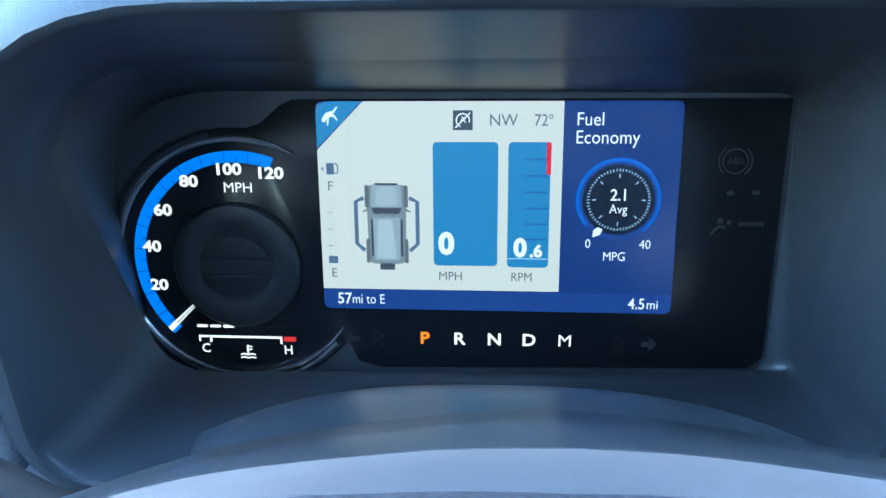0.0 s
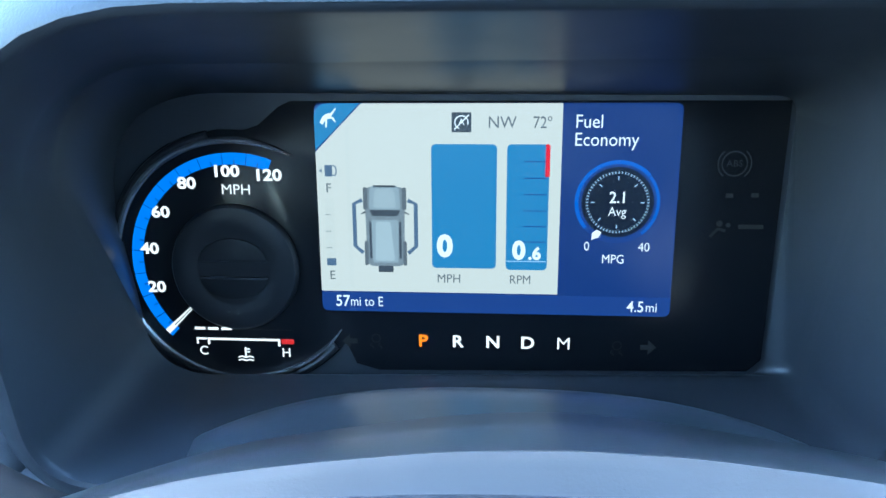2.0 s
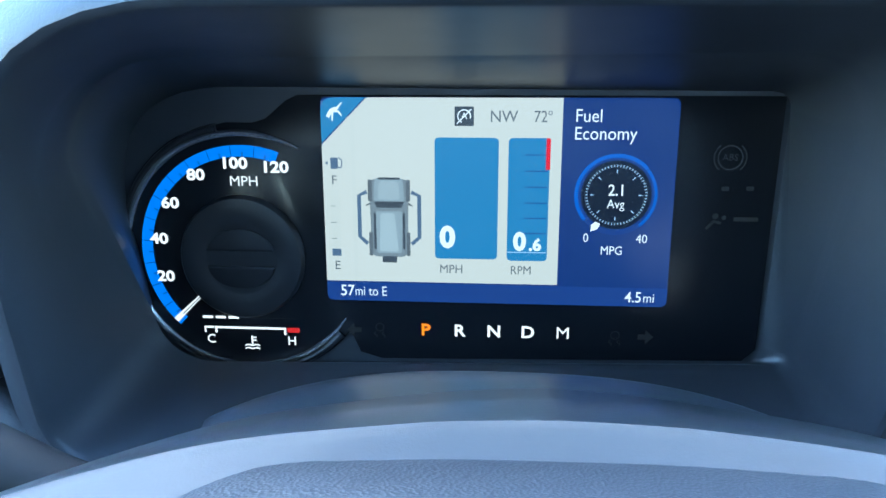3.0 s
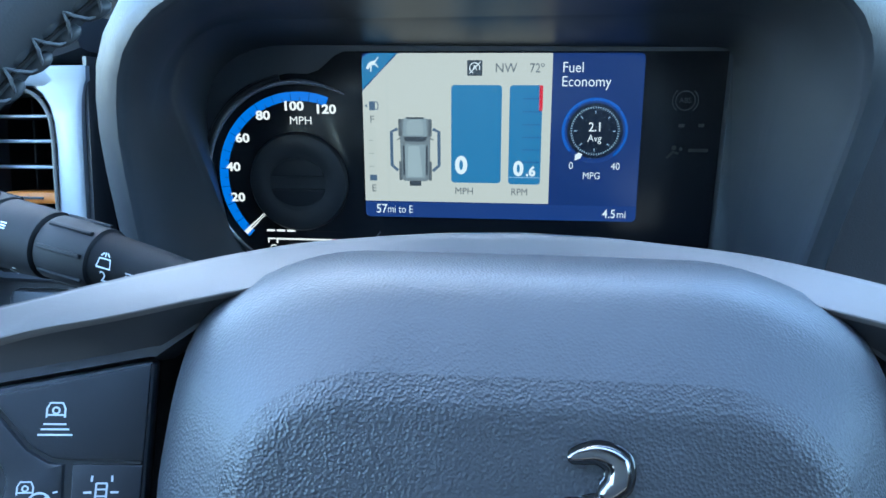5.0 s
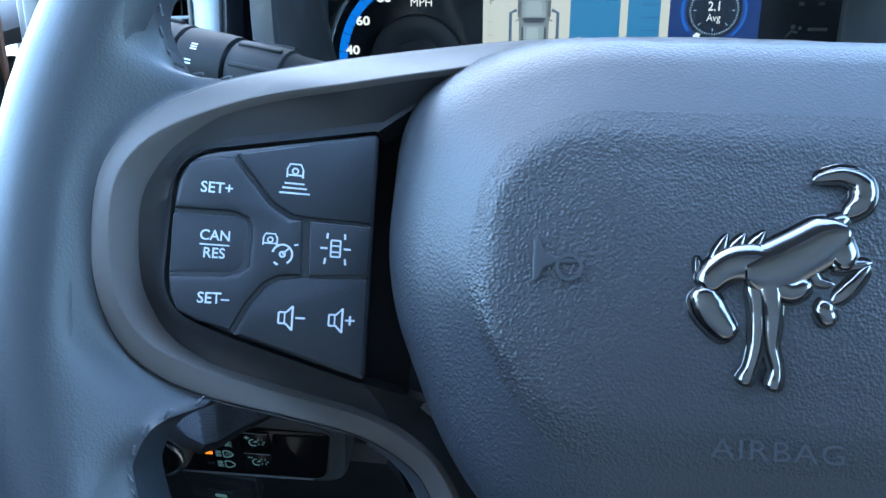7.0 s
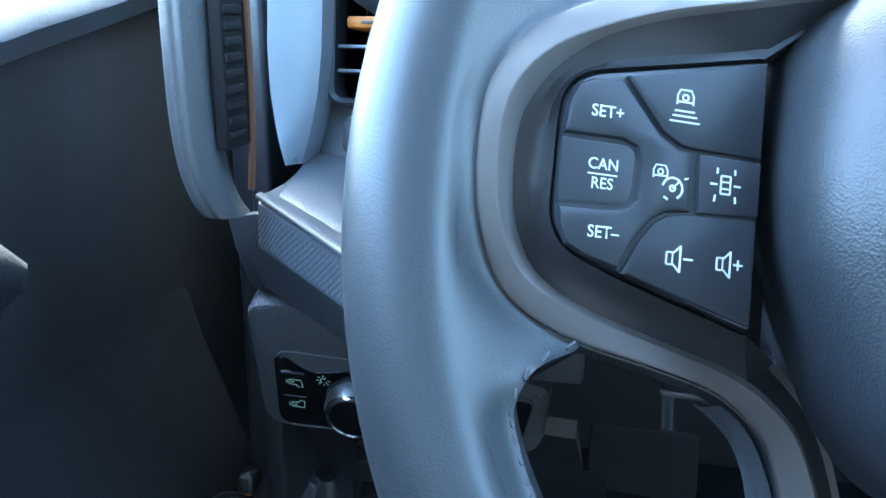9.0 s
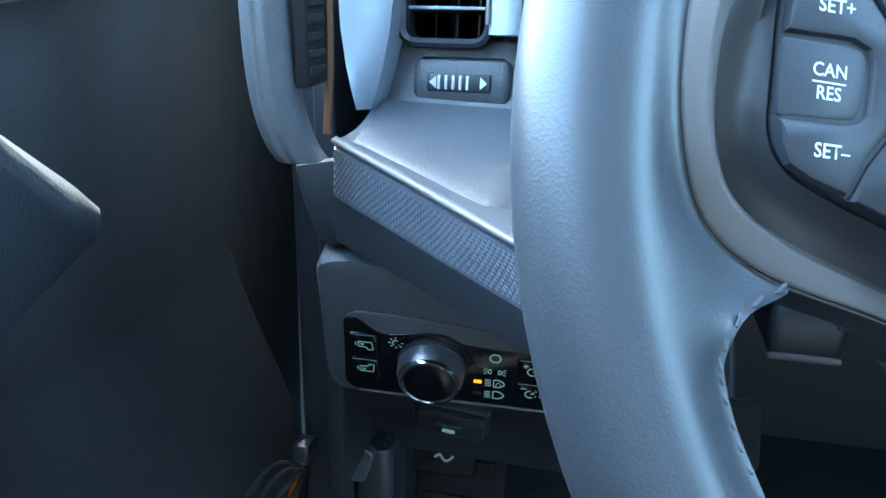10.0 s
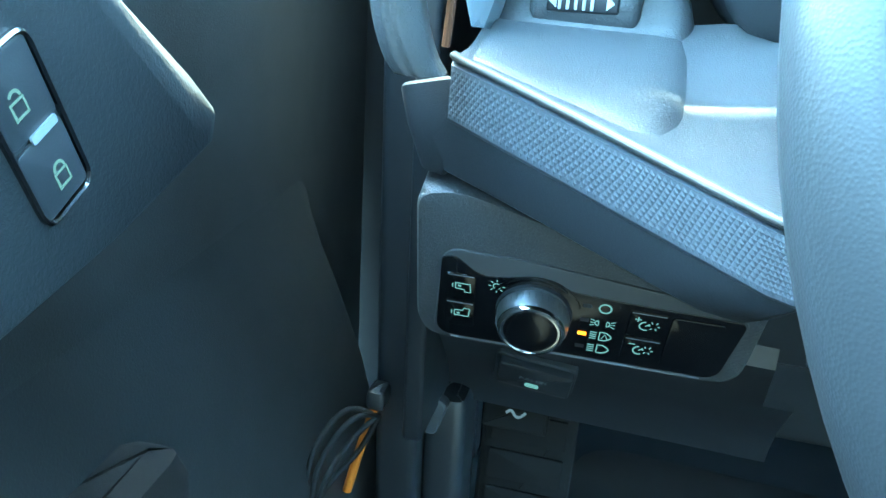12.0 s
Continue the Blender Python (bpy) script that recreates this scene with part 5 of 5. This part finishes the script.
for s in (-1, 1):
    flat(band(16.6 + s * 1.6, 0.8, 1.1, 1.6, -90 if s > 0 else 90, 90 if s > 0 else 270, 10), 1.0, 1.15, bm)
    add_strokes(bm, 1.0, *[([(16.6 + s * 2.0 * 1.6, 0.8 + d), (16.6 + s * 5.0, 0.8 + d * 1.6)], 0.4) for d in (-1.1, 0, 1.1)], ([(16.6 + s * 1.6, -0.4), (16.6 + s * 1.6, 2.0)], 0.4))
sym("side_light_symbol", bm)
for y, auto in ((-6.6, True), (-14.2, False)):
    bm = flat(stroke(smooth_path([(16.4, y + 2.2), (19.0, y + 2.2), (21.2, y), (19.0, y - 2.2), (16.4, y - 2.2)], 5), 0.6), 1.0, 1.15)
    add_strokes(bm, 1.0, ([(16.4, y - 2.3), (16.4, y + 2.3)], 0.5), *[([(12.4, y + d), (15.2, y + d)], 0.55) for d in (-1.8, -0.6, 0.6, 1.8)])
    if auto:
        add_strokes(bm, 1.0, ([(17.4, y - 1.4), (18.6, y + 1.4), (19.8, y - 1.4)], 0.45))
    sym("headlight_symbol", bm)
bm = flat(band(-27.6, 12.0, 1.2, 1.7, 0, 359, 14), 1.0, 1.15)
add_strokes(bm, 1.0, *[([(-27.6 + 2.3 * math.cos(radians(a)), 12 + 2.3 * math.sin(radians(a))), (-27.6 + 3.4 * math.cos(radians(a)), 12 + 3.4 * math.sin(radians(a)))], 0.5) for a in range(0, 360, 45)])
sym("lamp_symbol", bm)
for y0, y1, yi, d in ((1.6, 16.0, 9.0, 1), (-13.6, 0.6, -5.6, -1)):
    key = part("cargo_lamp_key", plate(rect(-48.6, y0, -36.0, y1, 1.2), 0.8, 1.6, 0.4), GLOSS, body)
    part("key_line", flat(rect(-47.8, y1 - 1.0, -36.8, y1 - 0.5, 0.1, 1), 1.6, 1.7), SILVER, key)
    bm = add_strokes(bmesh.new(), 1.6, ([(-44.4, yi + 2 * d), (-38.4, yi + 2 * d), (-38.0, yi - 2.4 * d), (-40.4, yi - 2.6 * d), (-40.8, yi - 1.2 * d), (-44.4, yi - 1.0 * d), (-44.4, yi + 2 * d)], 0.6), ([(-43.4, yi + 0.6 * d), (-42.0, yi + 0.6 * d)], 1.0), ([(-45.6, yi + 1.6 * d), (-45.6, yi - 0.6 * d)], 0.5))
    part("cargo_symbol", bm, TEAL, key)
for y0, y1, yi, plus in ((-2.8, 11.2, 4.0, 1), (-17.2, -3.6, -10.4, 0)):
    key = part("dimmer_key", plate(rect(26.2, y0, 41.2, y1, 1.2), 0.8, 1.6, 0.4), GLOSS, body)
    part("key_line", flat(rect(27.0, y1 - 0.9, 40.4, y1 - 0.5, 0.1, 1), 1.6, 1.7), SILVER, key)
    bm = flat(band(33.0, yi, 1.9, 2.5, 90, 300, 14), 1.6, 1.75)
    add_strokes(bm, 1.6, ([(33.0, yi), (34.6, yi + 1.4)], 0.5), *[([(36.4 + 1.4 * math.cos(radians(a)), yi + 0.6 + 1.4 * math.sin(radians(a))), (36.4 + 2.4 * math.cos(radians(a)), yi + 0.6 + 2.4 * math.sin(radians(a)))], 0.5) for a in range(0, 360, 60)], ([(28.6, yi + 3.2), (31.2, yi + 3.2)], 0.55))
    if plus:
        add_strokes(bm, 1.6, ([(29.9, yi + 1.9), (29.9, yi + 4.5)], 0.55))
    part("dimmer_symbol", bm, TEAL, key)
part("blank_key", plate(rect(42.6, -17.6, 63.0, 10.6, 2.0), 0.8, 1.5, 0.4), GLOSS, body)
part("face_edge_line", flat(stroke(smooth_path([(-46, -21.6), (0, -21.9), (60, -21.9)], 6), 0.7), 0.6, 1.1), SILVER, body)

pull = thing("parking_brake_switch", "black parking brake pull switch with a small teal mark", "switch", frame_of((-0.2425, -0.0244, -0.3014), (1, 0.05, -0.12), (0, -0.4, 1)) @ Matrix.Scale(1.15, 4))
part("frame", plate(rect(-21, -11.5, 21, 11.5, 3), -14, 0, 1.5), DASH, pull)
lever = part("lever", plate(rect(-18.5, -8.5, 19.5, 9.5, 2), 0, 4.5, 2), BLACK, pull)
part("edge_line", flat(stroke([(-17, -8.4), (17, -8.4)], 0.8), 3.2, 3.8), SATIN, lever)
words("pull_word", "PULL ON", 0, 1.0, 2.0, GREY_PRINT, lever, 4.55, wide=1.2)
part("brake_mark", flat(rect(-3.6, -5.4, 3.6, -2.2, 1.2), 4.4, 4.65), TEAL, lever)
bonnet = thing("bonnet_release", "black bonnet release lever with a grey car mark", "lever", pose(-0.258, 0.037, -0.374, 60) @ Matrix.Scale(1.15, 4))
part("lever", box(-20, -10, -6, 20, 12, 2, 2), RUBBER, bonnet)
part("car_mark", flat(stroke(smooth_path([(-6, 0), (-3, 2), (0, -1), (3, -1), (6, 2)], 4), 1.6), 2, 2.2), PRINT, bonnet)

# ---------------------------------------------------------------- footwell
kick = thing("footwell_panel", "black ribbed plastic panel in the footwell", "panel", pose(-0.249, 0.046, -0.425, 78) @ Matrix.Scale(1.15, 4))
part("board", box(-30, -70, -8, 30, 46, 0, 3), RUBBER, kick)
for y in (-52, -26, 0, 26):
    part("rib_field", plate(rect(-24, y - 10, 24, y + 10, 2), 0, 2.0, 1.0), RUBBER, kick)
pillar = thing("door_pillar", "black door pillar trim beside the footwell", "pillar trim", kind="structure")
part("column", box(-340, -28, -540, -312, 40, 110, 6), BLACK, pillar)
part("kick_trim", box(-312, -14, -540, -284, 30, -338, 8), BLACK, pillar)
part("bright_cap", loft(bmesh.new(), [[(p.x, -21 + dy, p.y) for p in inset(rpoly([(-314, -361), (-301, -361), (-294, -338), (-306, -331)], 4, 4), g)] for dy, g in ((8, 0), (0, 0), (-1.2, 1.2))], cap1=True), STRIP, pillar)
pedal = thing("brake_pedal", "black rubber brake pedal in the dark footwell", "pedal", pose(-0.066, 0.14, -0.385, 62))
part("pad", plate(rect(-45, -28, 45, 28, 8), 0, 8, 3), RUBBER, pedal)
part("arm", tube([(20, 20, -4), (20, 90, -30), (20, 140, -20)], 6, 10), BLACK, pedal)
foot_mat = thing("floor_mat", "black rubber floor mat on the carpet", "floor mat", pose(0, 0, -0.538))
part("mat", plate(rpoly([(-230, -480, 40), (160, -480, 40), (170, 220, 60), (-220, 240, 60)], 40, 5), 0, 9, 4), RUBBER, foot_mat)
# ---------------------------------------------------------------- door
door = thing("door_left", "dark grey driver's door, opened a little, with an armrest pod", "door", DOOR_AT, kind="structure")
part("inner_panel", box(-372, -930, -540, -345, 130, -14, 10), DOOR, door)
part("sill", loft(bmesh.new(), [[(x, y, z + up) for x, z in ((-391, -40), (-391, 8), (-384, 15), (-372, 15), (-360, 11), (-348, 4), (-338, -5), (-330, -15), (-328, -22), (-334, -32))] for y, up in ((-930, -30), (-260, -20), (-168, -11), (-146, -6), (-97, 4), (-45, 15), (0, 24), (130, 40))], cap0=True, cap1=True), SILL_SKYLIT, door, "grained sloped door sill, its sky sheen put into a lighter colour")
part("map_pocket", loft(bmesh.new(), [[(p.x, p.y, z) for p in rpoly([(-352, -520), (-294 - d, -500), (-292 - d, 8 - g * 0.4, 10), (-352, 30 - g * 0.4, 6)], 22, 6)] for z, d, g in ((-540, 0, 0), (-420, 0, 0), (-390, 0.6, 0), (-365, 2.4, 1), (-340, 5.5, 2), (-315, 10, 4), (-290, 16, 7), (-265, 24, 11), (-240, 33, 15), (-220, 41, 20), (-200, 48, 24), (-180, 53, 27), (-160, 56, 29))], cap1=True), DOOR, door)
bm = bmesh.new()
loft(bm, [[(x, y, z) for y, z in ((-229 - g, -99 - g * 0.4), (-231 - g, -106), (-276, -118 + g * 0.3), (-330, -128 + g * 0.3), (-460, -150), (-460, -10), (-330, -24 - g * 0.5), (-266 - g * 0.4, -72 - g * 0.6), (-240 - g, -90 - g))] for x, g in ((-360, -4), (-300, -4), (-290, -2), (-285, 0), (-283, 3), (-282.4, 7))], cap1=True)
part("armrest_pod", bm, POD, door, "dark grained armrest pod")
LOCKM = DOOR_AT @ frame_of((-0.2824, -0.295, -0.093), (0, 0.9, 0.43), (0, -0.43, 0.9))
lock = thing("lock_switch", "black door lock switch in a chrome frame with teal padlocks", "lock switch", LOCKM)
out = rpoly([(-8.4, -14.2, 4), (6.8, -14.2, 4), (6.6, 17.5, 4), (-8.4, 17.5, 4)], 4, 6)
part("chrome_frame", loft(bmesh.new(), [at_z(out, -1), at_z(out, 0.8), at_z(inset(out, 0.5), 1.1), at_z(inset(out, 1.0), 0.8), at_z(inset(out, 1.1), -1)]), DARK_CHROME, lock)
for y0, y1 in ((-13.0, 0.8), (1.6, 16.4)):
    part("lock_key", plate(rect(-7.2, y0, 5.5, y1, 1.5), -1, 0.6, 0.5), BLACK, lock)
part("divider", flat(rect(-3.0, 0.4, 4.0, 2.0, 0.4, 2), 0.5, 1.0), SILVER, lock)
for x, y, opened in ((-2.0, 8.3, 1), (0, -7.0, 0)):
    bm = add_strokes(bmesh.new(), 0.6, ([(x - 1.6, y - 2.7), (x + 1.6, y - 2.7), (x + 1.6, y), (x - 1.6, y), (x - 1.6, y - 3.0)], 0.6))
    flat(band(x, y + 0.4, 1.0, 1.6, 0, 180 if not opened else 150, 12), 0.6, 0.7, bm)
    part("padlock_symbol", bm, TEAL, lock)
speaker = thing("door_pocket", "black moulded pocket low on the door", "door pocket", DOOR_AT)
part("tub", box(-350, -250, -310, -312, -196, -220, 12), RUBBER, speaker)

# ---------------------------------------------------------------- loose loom beside the hinge
loom = thing("wiring_loom", "black cable loops with an orange sleeve by the hinge", "cable", LOOM_AT)
part("orange_sleeve", tube(smooth_path([(-282.6, -60, -300), (-287, -58, -316), (-292, -58, -334), (-298, -60, -360)], 5), 2.6, 10), ORANGE, loom, "orange sleeve")
part("bracket", box(-286, -66, -300, -276, -52, -288, 3), BLACK, loom)
for bulge, dz in ((0, 0), (8, 6), (16, 10), (4, -14)):
    part("black_cable", tube(smooth_path([(-280, -60, -294), (-285 - bulge * 0.5, -70, -296 + dz), (-292 - bulge * 0.6, -84, -304 + dz), (-297 - bulge * 0.5, -96, -318 + dz * 0.6), (-299 - bulge * 0.2, -100, -350), (-298, -100, -400)], 5), 1.5, 8), RUBBER, loom, m=pose(0, 0, -0.012))
